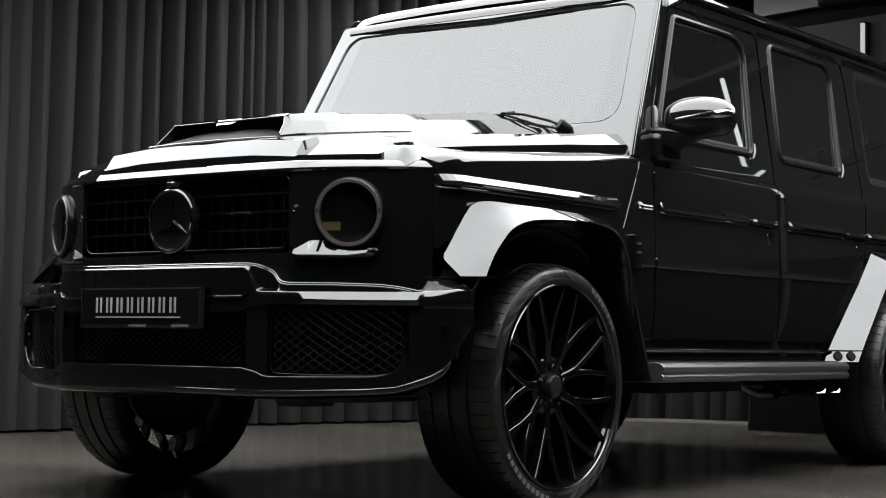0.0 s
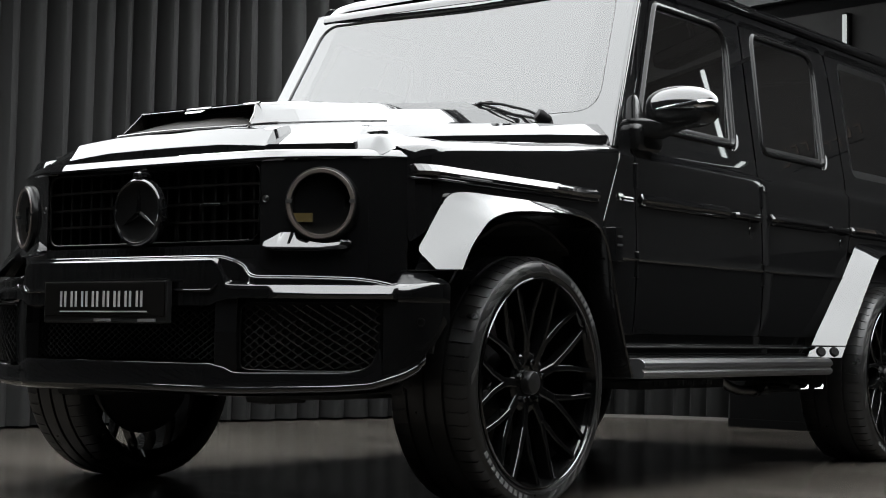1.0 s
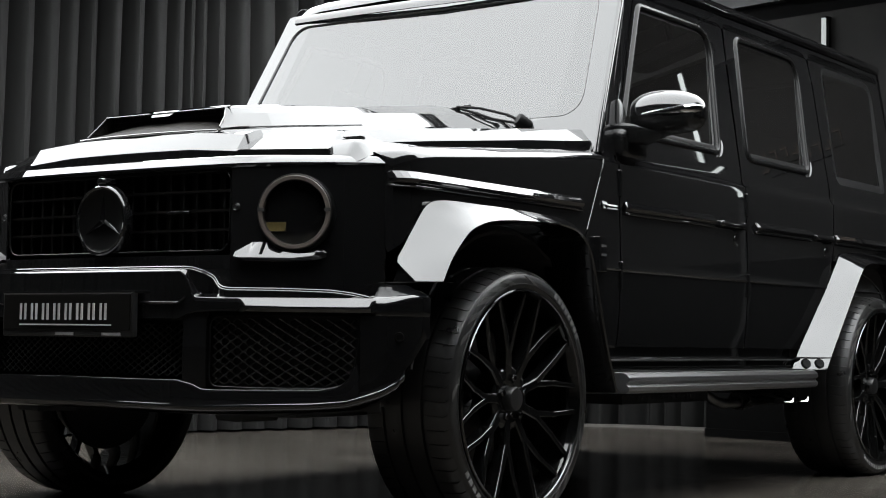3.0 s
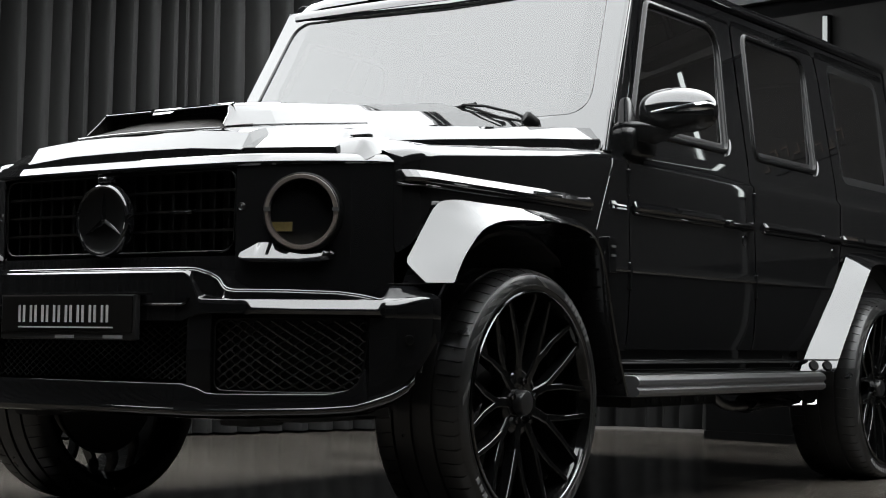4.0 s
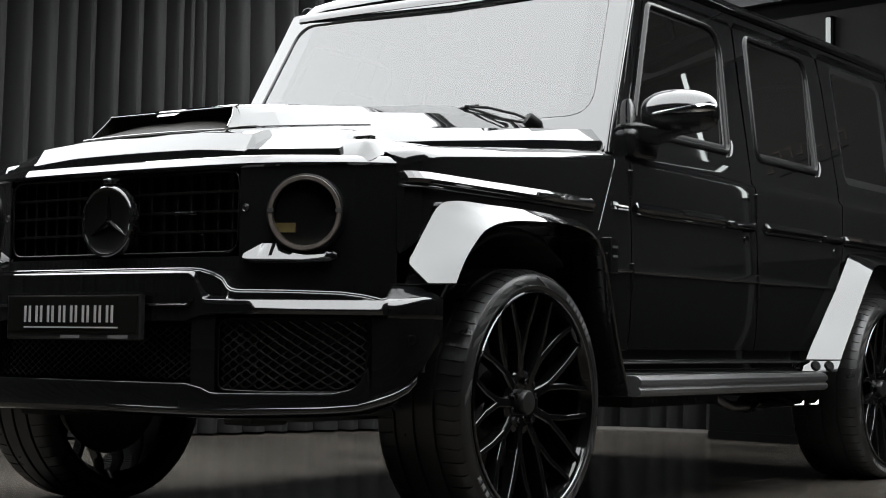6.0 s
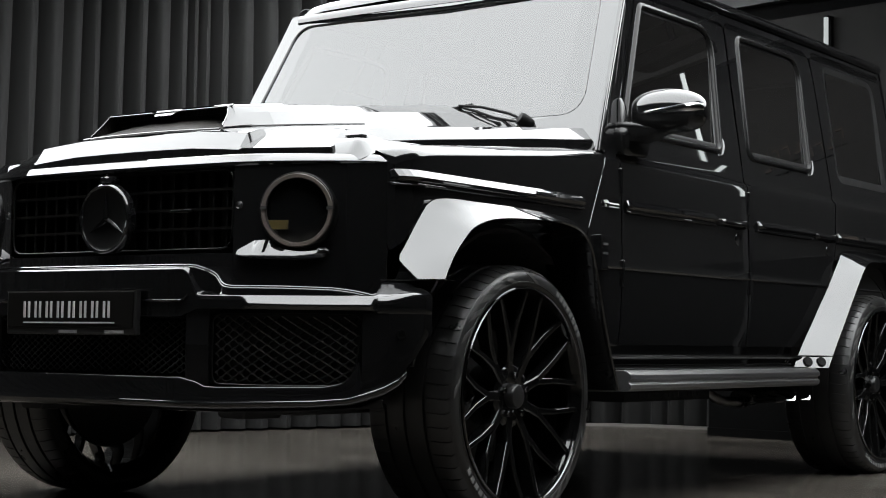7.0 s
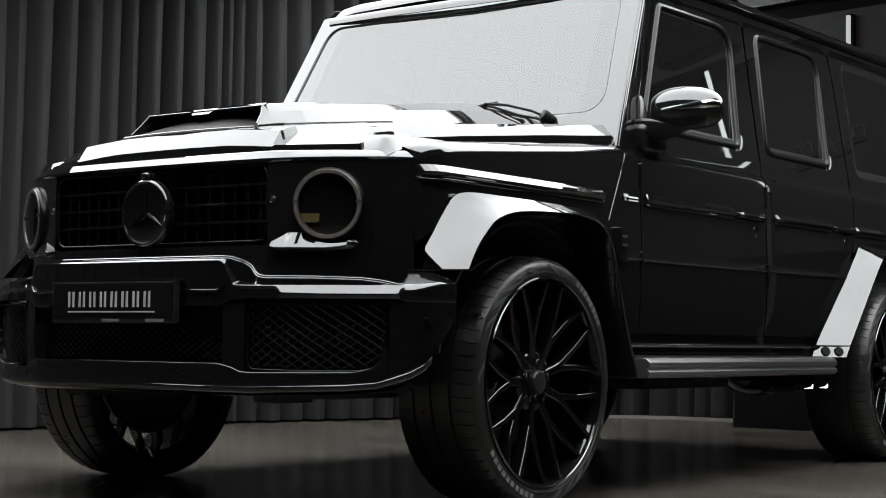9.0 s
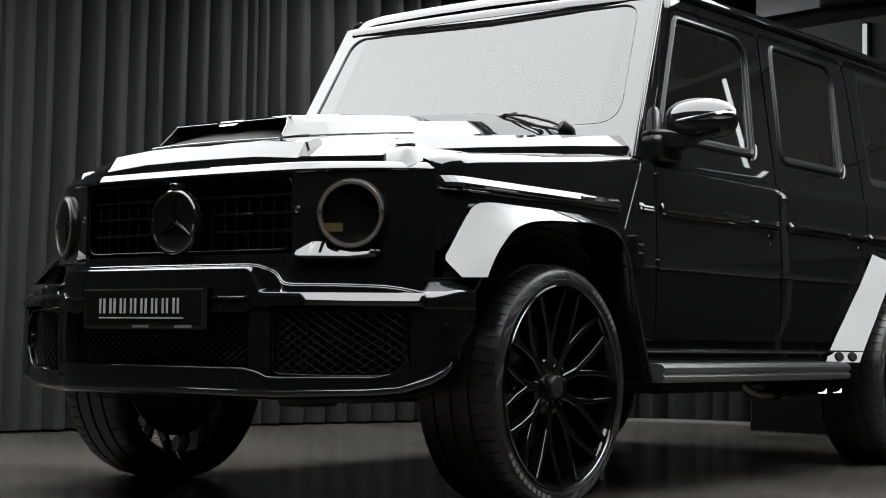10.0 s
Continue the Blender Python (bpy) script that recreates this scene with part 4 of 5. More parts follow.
# ---- front bumper: a bar swept round the nose
BUMPER = [(0.988, -0.460), (0.997, -0.500), (0.985, -0.545), (0.957, -0.583), (0.917, -0.615), (0.870, -0.637), (0.83, -0.652), (0.78, -0.680), (0.72, -0.722), (0.66, -0.760), (0.60, -0.790), (0.54, -0.812), (0.47, -0.828), (0.445, -0.834), (0.415, -0.846), (0.385, -0.853), (0.355, -0.856), (0.2, -0.862), (0.0, -0.864)]
BUMPER = BUMPER + [(-x, y) for x, y in BUMPER[-2::-1]]


def eased(path, n):
    """The same path with n steps to each stretch, rounded through its points."""
    P = [Vector(p) for p in path]
    P = [P[0] * 2 - P[1]] + P + [P[-1] * 2 - P[-2]]
    out = []
    for i in range(1, len(P) - 2):
        a, b, c, d = P[i - 1:i + 3]
        for j in range(n):
            t = j / n
            out.append(tuple(0.5 * (2 * b + (c - a) * t + (2 * a - 5 * b + 4 * c - d) * t * t + (3 * b - a - 3 * c + d) * t ** 3)))
    return out + [tuple(P[-2])]


CORNER = 8              # the stretches of the path that lie round each corner
WING = eased(BUMPER[:CORNER + 1], 5)


def split(path, step):
    """The same path in straight pieces no longer than the step."""
    out = [path[0]]
    for a, b in zip(path, path[1:]):
        n = max(1, math.ceil(math.hypot(b[0] - a[0], b[1] - a[1]) / step))
        out += [(a[0] + (b[0] - a[0]) * j / n, a[1] + (b[1] - a[1]) * j / n) for j in range(1, n + 1)]
    return out


FINE = WING[:-1] + split(BUMPER[CORNER:-CORNER], 0.008) + [(-x, y) for x, y in WING[-2::-1]]


def swept(profile, path, y_only=None):
    """profile(x, i) gives (out, z) pairs; out is measured along the plan normal."""
    rows = []
    for i, (x, y) in enumerate(path):
        a, b = path[max(i - 1, 0)], path[min(i + 1, len(path) - 1)]
        d = Vector((b[0] - a[0], b[1] - a[1])).normalized()
        nrm = Vector((-d.y, d.x))
        if nrm.dot(Vector((x, y + 0.2))) < 0:
            nrm = -nrm
        rows.append([(x + nrm.x * o, y + nrm.y * o, z) for o, z in profile(x, i)])
    return rows


def nose(x):
    """1 on the raised middle of the bumper, 0 on its wings."""
    return min(1, max(0, (0.445 - abs(x)) / 0.045))


# heights of the upper edge and of the ledge below it, from the middle out
EDGE = [(0.410, 0.752), (0.435, 0.750), (0.453, 0.741), (0.472, 0.730), (0.501, 0.706), (0.520, 0.697), (0.545, 0.6935), (0.68, 0.693), (0.79, 0.690), (0.835, 0.684), (0.883, 0.674), (0.903, 0.665)]
LEDGE = [(0.403, 0.738), (0.412, 0.735), (0.421, 0.727), (0.434, 0.697), (0.446, 0.669), (0.452, 0.6655), (0.532, 0.664), (0.88, 0.666)]


def upper_bar(x, i):
    a = abs(x)
    k = nose(x)
    top, led = lerp_at(EDGE, a), lerp_at(LEDGE, a)
    g = lerp_at([(0.47, 0.25), (0.575, 0.30), (0.60, 0.85), (0.70, 1.0)], a) * (1 - k)
    back = 0.009 + 0.034 * math.exp(-((a - 0.474) / 0.030) ** 2)          # the dip between middle and wing leans back
    c = min(1, max(0, (a - 0.896) / 0.012))                               # the ledge at the corners
    rise = 0.020 * min(1, max(0, (a - 0.93) / 0.06))
    wing = [(-0.15, top - 0.004), (-0.05 - back, top), (-0.008 - back, top), (-0.006 - back, top - 0.002), (-0.0055 - back, top - 0.0045), (-0.0075 - back, top - 0.005),
            (-0.0015 - back, top - 0.006), (-back, top - 0.008), (0.0005 - back, min(top - 0.0095, led + 0.012)), (-0.008 if k < 0.5 else -0.004, led + 0.0035), (-0.0015, led + 0.001),
            (0.0, led - 0.001), (0.014 * g, led - 0.004 - 0.019 * g), (0.0145 * g, led - 0.008 - 0.020 * g), (0.010 * g, 0.628 - 0.020 * k), (-0.02, 0.620 - 0.018 * k), (-0.12, 0.616 - 0.016 * k)]
    end = [(-0.12, 0.709), (-0.095, 0.709), (-0.085, 0.7085), (-0.078, 0.707), (-0.070, 0.704), (-0.062, 0.7), (-0.052, 0.694), (-0.042, 0.688 + 0.3 * rise), (-0.032, 0.681 + 0.5 * rise), (-0.022, 0.674 + 0.6 * rise), (-0.014, 0.668 + 0.7 * rise),
           (-0.006, 0.660 + 0.9 * rise), (-0.002, 0.654 + rise), (0.000, 0.648 + rise), (0.0, 0.628), (-0.004, 0.610), (-0.01, 0.60)]
    return [(p * (1 - c) + q * c, z * (1 - c) + w * c) for (p, z), (q, w) in zip(wing, end)]


bp = mk("front_bumper", *grid(swept(upper_bar, FINE[4:-4])), PAINT, car, "glossy black sculpted front bumper", smooth=True, fix=False)
crisp(bp, 24)


def bumper_y(x):
    return lerp_at([(p[0], p[1]) for p in BUMPER[len(BUMPER) // 2::-1]], abs(x))


LIP_TOP = [(0.400, 0.441), (0.444, 0.430), (0.470, 0.418), (0.50, 0.416), (0.775, 0.421), (0.818, 0.432), (0.837, 0.448), (0.855, 0.48), (0.866, 0.50), (0.869, 0.43), (0.905, 0.436), (0.985, 0.52)]
LIP_LOW = [(0.0, 0.374), (0.50, 0.371), (0.75, 0.380), (0.834, 0.388), (0.875, 0.400), (0.905, 0.411), (0.93, 0.423), (0.957, 0.443), (0.985, 0.49)]


def lower_bar(x, k):
    a = abs(x)
    top, low = lerp_at(LIP_TOP, a), lerp_at(LIP_LOW, a)
    fade = min(1, max(0, (a - 0.862) / 0.008))
    tail = min(1, max(0, (a - 0.895) / 0.05))
    return [(o - 0.008 * fade * (i < 5) - 0.005 * tail * (i >= 5), z) for i, (o, z) in enumerate([(-0.06, top - 0.004), (-0.0045, top), (-0.0015, top - 0.0008), (0.0, top - 0.003), (0.001, top - 0.010), (0.001, low + 0.006), (0.003, low + 0.002), (0.0055, low - 0.0005), (0.006, low - 0.004), (0.003, low - 0.012), (-0.006, low - 0.019), (-0.05, low - 0.026), (-0.25, low - 0.03)])]


mk("bumper_lip", *grid(swept(lower_bar, [p for p in FINE if abs(p[0]) < 0.975 and p[1] < -0.55])), PAINT, bp, "glossy lower lip", smooth=True, fix=False)
for s in (1, -1):
    LOW = [0.62, 0.55, 0.485, 0.436, 0.408, 0.390]
    SIDEP = [(s * x, y) for x, y in WING[4:26]]
    LOW = [lerp_at(list(enumerate(LOW)), j / 5) for j in range(4, 26)]
    mk("bumper_corner", *grid(swept(lambda x, i: [(-0.001, 0.62), (-0.001, 0.56), (-0.004, LOW[i] + 0.02), (-0.03, LOW[i])], SIDEP)), PAINT, bp, "glossy bumper corner", smooth=True, fix=False)
    # upright between middle and side openings
    mk("bumper_upright", *capped(swept(lambda x, i: [(-0.05, 0.63), (-0.006, 0.63), (-0.001, 0.53), (-0.006, 0.42), (-0.05, 0.42)], [(s * x, y) for x, y in ((0.415, -0.846), (0.445, -0.834), (0.465, -0.829), (0.482, -0.826))])), PAINT, bp, bevel=0.003)
    v, f = lathe([(0.0, 0.0), (0.001, 0.0075), (-0.0005, 0.0085), (0.002, 0.010), (0.002, 0.012), (-0.001, 0.0135)], 24, "z")
    m = Matrix.Translation((s * 0.959, -0.5815, 0.564)) @ Vector((s * 0.72, -0.70, 0)).to_track_quat("Z", "Y").to_matrix().to_4x4()
    mk("parking_sensor", [m @ Vector(q) for q in v], f, GRILLEBLACK, bp, "round parking sensor", smooth=True)
    # side mesh frames and bright fillet at the foot
    mk("mesh_frame", *tube([(s * x, bumper_y(x) + 0.008, z) for x, z in rounded([(0.490, 0.424), (0.60, 0.422), (0.70, 0.422), (0.842, 0.424), (0.867, 0.614), (0.75, 0.616), (0.60, 0.614), (0.490, 0.612)], [0.03, 0.002, 0.002, 0.07, 0.03, 0.002, 0.002, 0.03], 5)], 0.0022, 8, True), GRILLEBLACK, bp, smooth=True)


def lattice(x0, x1, z0, z1, y_at, cw, ch, r, depth=0.012):
    """Diamond lattice of small folded bars."""
    V, F = [], []
    nx, nz = int((x1 - x0) / cw), int((z1 - z0) / ch)
    for i in range(nx + 1):
        for j in range(nz + 1):
            for di, dj in ((0.5, 0.5), (0.5, -0.5)):
                a = (x0 + i * cw, z0 + j * ch)
                b = (a[0] + di * cw, a[1] + dj * ch)
                for p, q in ((a, b), (b, (b[0] + di * cw, b[1] - dj * ch))):
                    if not (x0 <= q[0] <= x1 and z0 <= q[1] <= z1 and x0 <= p[0] <= x1 and z0 <= p[1] <= z1):
                        continue
                    t = Vector((q[0] - p[0], q[1] - p[1])).normalized()
                    k = len(V)
                    for c in (p, q):
                        y = y_at(c[0])
                        V += [(c[0] - t.y * r, y, c[1] + t.x * r), (c[0] + t.y * r, y, c[1] - t.x * r), (c[0] + t.y * r, y + depth, c[1] - t.x * r), (c[0] - t.y * r, y + depth, c[1] + t.x * r)]
                    F += [[k + m, k + (m + 1) % 4, k + 4 + (m + 1) % 4, k + 4 + m] for m in range(4)]
    return V, F


MESHBLACK = material("satin_black_mesh", (0.012, 0.012, 0.012), 0.14, 0, 1.5)
for s in (1, -1):
    v, f = lattice(0.49, 0.862, 0.428, 0.614, lambda x: bumper_y(x) + 0.02, 0.0355, 0.026, 0.0016)
    mk("side_mesh", [(s * a, b, c) for a, b, c in v], f, MESHBLACK, bp, "black diamond mesh", fix=False)
mk("centre_mesh", *lattice(-0.425, 0.425, 0.448, 0.60, lambda x: -0.825 + 0.03 * (x / 0.43) ** 2, 0.030, 0.0195, 0.002), MESHBLACK, bp, "black diamond mesh", fix=False)
mk("bumper_cavity", *grid([[(x, bumper_y(x) + 0.11, z) for z in (0.36, 0.66)] for x in [-0.86 + 0.086 * i for i in range(21)]]), GAP, bp, thick=0.01)
# a crease line across the nose
mk("nose_line", *capped(swept(lambda x, i: [(-0.004, 0.658), (0.006, 0.652), (0.006, 0.648), (-0.004, 0.644)], [(x, y) for x, y in FINE if abs(x) <= 0.402])), PAINT, bp, bevel=0.001)
for s in (1, -1):
    mk("nose_line", *tube([(s * 0.398, -0.8555, 0.650), (s * 0.408, -0.853, 0.653), (s * 0.422, -0.848, 0.667)], 0.003, 6), PAINT, bp)

# number plate with plain bars
pl = mk("number_plate", *boxes((-0.27, 0.27, -0.893, -0.872, 0.553, 0.680)), SATIN, bp, "black plate holder", bevel=0.004)
mk("plate_face", *boxes((-0.262, 0.262, -0.8965, -0.892, 0.572, 0.674)), PLATE, pl, "black show plate with pale bars", bevel=0.001)
mk("plate_shelf", *boxes((-0.275, 0.275, -0.893, -0.862, 0.676, 0.684)), PAINT, pl, bevel=0.002)
for i in range(8):
    x = -0.190 + 0.0478 * i
    for dx in (0.0, 0.019):
        mk("plate_bar", *boxes((x + dx, x + dx + 0.0075, -0.899, -0.896, 0.601, 0.648)), LETTER, pl)
mk("plate_line", *boxes((-0.190, 0.190, -0.899, -0.896, 0.585, 0.589)), LETTER, pl, "pale line")
for x in (-0.04, 0.15):
    mk("plate_note", *boxes((x, x + 0.075, -0.8955, -0.892, 0.557, 0.566)), TYREPRINT, pl, "dim bar")
mk("lip_badge", *boxes((-0.44, -0.40, -0.848, -0.842, 0.398, 0.406)), DARKCHROME, bp)


# ---- wheel arch flares
def flare(s, inner, outer, edge, trim=0.0):
    """Flared arch between a line on the body side (y, z) and its outer edge, with a turned-in lip."""
    face, lip, root = [], [], []
    for (y0, z0, *out), (y1, z1) in zip(inner, outer):
        x0, x1 = (out[0] if out else max(0.892, side_x(z0)) + 0.004), edge
        dy, dz = y1 - y0, z1 - z0
        t0 = trim * min(1.0, max(0.0, (0.775 - z0) / 0.06)) if y0 < 0 else 0.0     # the lower inner corner is cut away
        face.append([(s * (x0 + (x1 - x0) * t), y0 + dy * t, z0 + dz * t) for t in [t0 + (1 - t0) * k / 5 for k in range(6)]])
        n = math.hypot(dy, dz) or 1
        ly, lz = dy / n, dz / n
        lip.append([(s * x1, y1, z1), (s * (x1 - 0.004), y1 + ly * 0.005, z1 + lz * 0.005), (s * (x1 - 0.035), y1 + ly * 0.010, z1 + lz * 0.010), (s * (x1 - 0.18), y1 + ly * 0.012, z1 + lz * 0.012)])
        a = face[-1][0]
        root.append([a, (a[0] - s * 0.03, a[1] + 0.06, a[2])] if z0 < 0.93 else [a, (s * 0.87, a[1] + 0.02, a[2])])
    return joined(grid(face), grid(lip), grid(root))


def dense(pts, n=6):
    out = []
    for i in range(len(pts) - 1):
        p0, p1, p2, p3 = (Vector(pts[max(0, min(len(pts) - 1, i + k))]) for k in (-1, 0, 1, 2))
        for j in range(n):
            t = j / n
            out.append(tuple(0.5 * ((2 * p1) + (p2 - p0) * t + (2 * p0 - 5 * p1 + 4 * p2 - p3) * t * t + (3 * p1 - p0 - 3 * p2 + p3) * t ** 3)))
    return out + [tuple(pts[-1])]


FLARE_X = 1.03
FI = [(-0.585, 0.715, 0.896), (-0.548, 0.745, 0.896), (-0.495, 0.8, 0.896), (-0.434, 0.876, 0.896), (-0.383, 0.937, 0.902), (-0.345, 0.951, 0.934), (-0.248, 0.946, 0.976), (-0.078, 0.943, 0.992), (0.119, 0.938, 0.994), (0.263, 0.928, 0.981), (0.412, 0.89, 0.946), (0.508, 0.816, 0.916), (0.573, 0.659, 0.9), (0.615, 0.52, 0.896), (0.645, 0.4, 0.896)]
FO = [(-0.480, 0.717), (-0.464, 0.745), (-0.436, 0.785), (-0.397, 0.825), (-0.345, 0.866), (-0.26, 0.894), (-0.15, 0.906), (0.0, 0.912), (0.14, 0.912), (0.225, 0.900), (0.285, 0.868), (0.332, 0.797), (0.385, 0.64), (0.43, 0.52), (0.485, 0.40)]
RI = [(2.145, 0.463), (2.19, 0.515), (2.25, 0.575), (2.345, 0.66), (2.48, 0.79), (2.60, 0.905), (2.66, 0.955), (2.80, 0.968), (3.00, 0.968), (3.20, 0.96), (3.32, 0.92), (3.38, 0.84), (3.42, 0.66), (3.45, 0.50)]
RO = [(2.29, 0.463), (2.335, 0.515), (2.39, 0.575), (2.47, 0.66), (2.59, 0.79), (2.68, 0.88), (2.74, 0.912), (2.84, 0.922), (3.00, 0.922), (3.14, 0.913), (3.21, 0.875), (3.25, 0.80), (3.30, 0.64), (3.33, 0.50)]
for s in (1, -1):
    fl = mk("wheel_arch_flare", *flare(s, dense(FI, 4), dense(FO, 4), FLARE_X, 0.56), PAINT, car, "wide gloss black front arch flare", smooth=True, fix=False)
    crisp(fl, 24)
    fl2 = mk("wheel_arch_flare", *flare(s, dense(RI, 4), dense(RO, 4), 0.985), PAINT, car, "wide gloss black rear arch flare", smooth=True, fix=False)
    crisp(fl2, 24)
    mk("flare_edge", *tube([(s * 0.905, -0.607, 0.7115), (s * 0.97, -0.525, 0.713), (s * 1.036, -0.443, 0.715)], 0.0010, 8), PAINT, fl, "polished lower edge", smooth=True)
    # boxed vent behind the front flare, with two slots
    vent = mk("side_vent", *capped([[(s * x, y + 0.05 * (0.90 - z), z) for x, y in ((0.880, 0.556), (0.912, 0.562), (0.916, 0.600), (0.880, 0.628))] for z in (0.790, 0.826, 0.832, 0.905)]), PAINT, fl, "glossy boxed side vent", bevel=0.002)
    for z in (0.845, 0.875):
        mk("vent_slot", *boxes((s * 0.904, s * 0.9165, 0.572, 0.602, z - 0.004, z + 0.004)), GAP, vent)
    # joint line and two round outlets at the foot of the rear flare
    mk("flare_joint", *tube([(s * 0.896, 2.182, 0.511), (s * 0.945, 2.258, 0.511), (s * 0.986, 2.331, 0.511)], 0.0022, 6), GAP, fl2)
    nrm = Vector((s * 0.75, -0.52, 0.40)).normalized()
    for y, x in ((2.212, 0.928), (2.268, 0.962)):
        v, f = lathe([(0.004, 0.0), (0.004, 0.0165), (0.0055, 0.0180), (0.003, 0.0205), (-0.004, 0.021)], 24, "z")
        m = Matrix.Translation((s * x, y, 0.487)) @ nrm.to_track_quat("Z", "Y").to_matrix().to_4x4()
        mk("outlet", [m @ Vector(q) for q in v], f, WIPER, fl2, "round dark outlet", smooth=True)
    # inner wheel housings
    for yc, r in ((0.05, 0.47), (2.90, 0.47)):
        rows = [[(s * x, yc + r * math.cos(a), 0.42 + r * math.sin(a)) for a in (math.pi * k / 14 - 0.12 for k in range(15))] for x in (0.45, 0.60, 0.75, 0.88)]
        mk("wheel_housing", *grid(rows), GAP, car, thick=0.01)
    # sill and running board with two long ribs
    mk("sill", *grid([[(s * x, y, z) for x, z in ((0.860, 0.545), (0.861, 0.513), (0.905, 0.508), (0.909, 0.504), (0.906, 0.498), (0.890, 0.496), (0.889, 0.480), (0.897, 0.477), (0.897, 0.472), (0.885, 0.470), (0.884, 0.455))] for y in (0.60, 1.0, 1.5, 2.0, 2.2)]), PAINT, car, "black sill", smooth=True, fix=False)
    # the highlight on the sill's edge, put in as a thin chrome tube
    mk("sill_highlight", *tube([(s * 0.908, y, 0.5045) for y in (0.60, 1.2, 1.8, 2.19)], 0.0050, 8), BRIGHT, car, "bright sill edge", smooth=True)
    rb = mk("running_board", *capped([[(s * (x if k else x - 0.008), y, z) for x, z in ((0.80, 0.462), (0.955, 0.462), (0.972, 0.458), (0.984, 0.446), (0.985, 0.434), (0.974, 0.426), (0.976, 0.420), (0.984, 0.414), (0.983, 0.402), (0.970, 0.392), (0.80, 0.388))]
                                     for y, k in ((0.640, 1), (1.0, 1), (1.5, 1), (2.0, 1), (2.20, 1), (2.212, 0))]), BOARD, car, "satin black ribbed running board", smooth=True, bevel=0.002)
    mk("board_tread", *boxes((s * 0.86, s * 0.95, 0.66, 2.16, 0.462, 0.466)), RUBBER, rb)

# exhaust under the side and the floor pan
mk("underbody", *boxes((-0.62, 0.62, -0.62, 3.40, 0.42, 0.60), (-0.80, 0.80, 0.55, 2.40, 0.42, 0.56), (-0.62, 0.62, -0.60, -0.25, 0.335, 0.44), (-0.35, 0.35, 0.5, 2.3, 0.385, 0.43)), GAP, car, bevel=0.01)
for s in (1, -1):
    ex = mk("side_exhaust", *tube([(s * 0.62, 1.50, 0.43), (s * 0.70, 1.60, 0.405), (s * 0.75, 1.655, 0.372), (s * 0.76, 1.70, 0.345), (s * 0.76, 1.78, 0.329), (s * 0.76, 1.93, 0.327), (s * 0.76, 2.05, 0.327)], 0.019, 14), STEEL, car, "bare steel side exhaust pipe", smooth=True)
    mk("silencer", *capped([[(s * (0.77 + 0.05 * math.cos(a)), y, 0.345 + 0.030 * math.sin(a)) for a in (math.pi * k / 8 for k in range(16))] for y in (1.92, 1.95, 2.30, 2.34)]), MIRRORBLACK, ex, smooth=True, bevel=0.004)
    for y in (1.925, 1.955):
        mk("clamp", *tube([(s * (0.76 + 0.025 * math.cos(a)), y, 0.329 + 0.025 * math.sin(a)) for a in (math.pi * k / 8 for k in range(16))], 0.006, 6, True), SATIN, ex)
    for y in (1.94, 2.085):
        tip = mk("tail_pipe", *capped([[(s * x, y + h, z) for h, z in rounded([(0.0, z0), (0.10, z0), (0.10, z1), (0.0, z1)], 0.009, 3)] for x, z0, z1 in ((0.76, 0.328, 0.356), (0.87, 0.330, 0.360), (0.910, 0.332, 0.350))]), MIRRORBLACK, ex, "dark flat tail pipe", smooth=True)
        n1, n2, c = Vector((s * 0.724, 0.69, 0)), Vector((s * -0.345, 0.362, 0.866)), Vector((s * 0.950, y + 0.05, 0.345))
        mk("pipe_tip", [c + n1 * a * 0.022 + n2 * b * 0.011 for a, b in ((-1, -1), (0.75, -1), (1, 1), (0.5, -0.2), (0.0, -0.65))], [[0, 1, 2, 3, 4]], BRIGHT, ex, "slanted polished tip", thick=0.003)
    mk("heat_shield", *boxes((s * 0.60, s * 0.84, 0.85, 1.50, 0.348, 0.380)), MIRRORBLACK, ex, "black heat shield")
    for i in range(13):
        if i not in (4, 9):
            mk("shield_slot", *boxes((s * 0.838, s * 0.843, 0.955 + 0.037 * i, 0.965 + 0.037 * i, 0.362, 0.379)), BRIGHT, ex)
for x in (-0.42, 0.42):
    mk("tow_bracket", *capped([[(x + u, y, z) for u, z in ((-0.06, 0.345), (-0.045, 0.322), (0.045, 0.320), (0.06, 0.345))] for y in (-0.66, -0.50)]), GAP, car, bevel=0.004)
mk("axle", *tube([(-0.72, 0.02, 0.39), (0.72, 0.02, 0.39)], 0.05, 12), SATIN, car, smooth=True)
mk("axle", *tube([(-0.72, 2.89, 0.39), (0.72, 2.89, 0.39)], 0.055, 12), SATIN, car, smooth=True)
mk("rear_panel", *grid([[(-side_x(z), 3.47, z), (0, 3.49, z), (side_x(z), 3.47, z)] for z in (0.5, 0.8, 1.23, 1.6, 1.86)]), PAINT, car, thick=0.01)

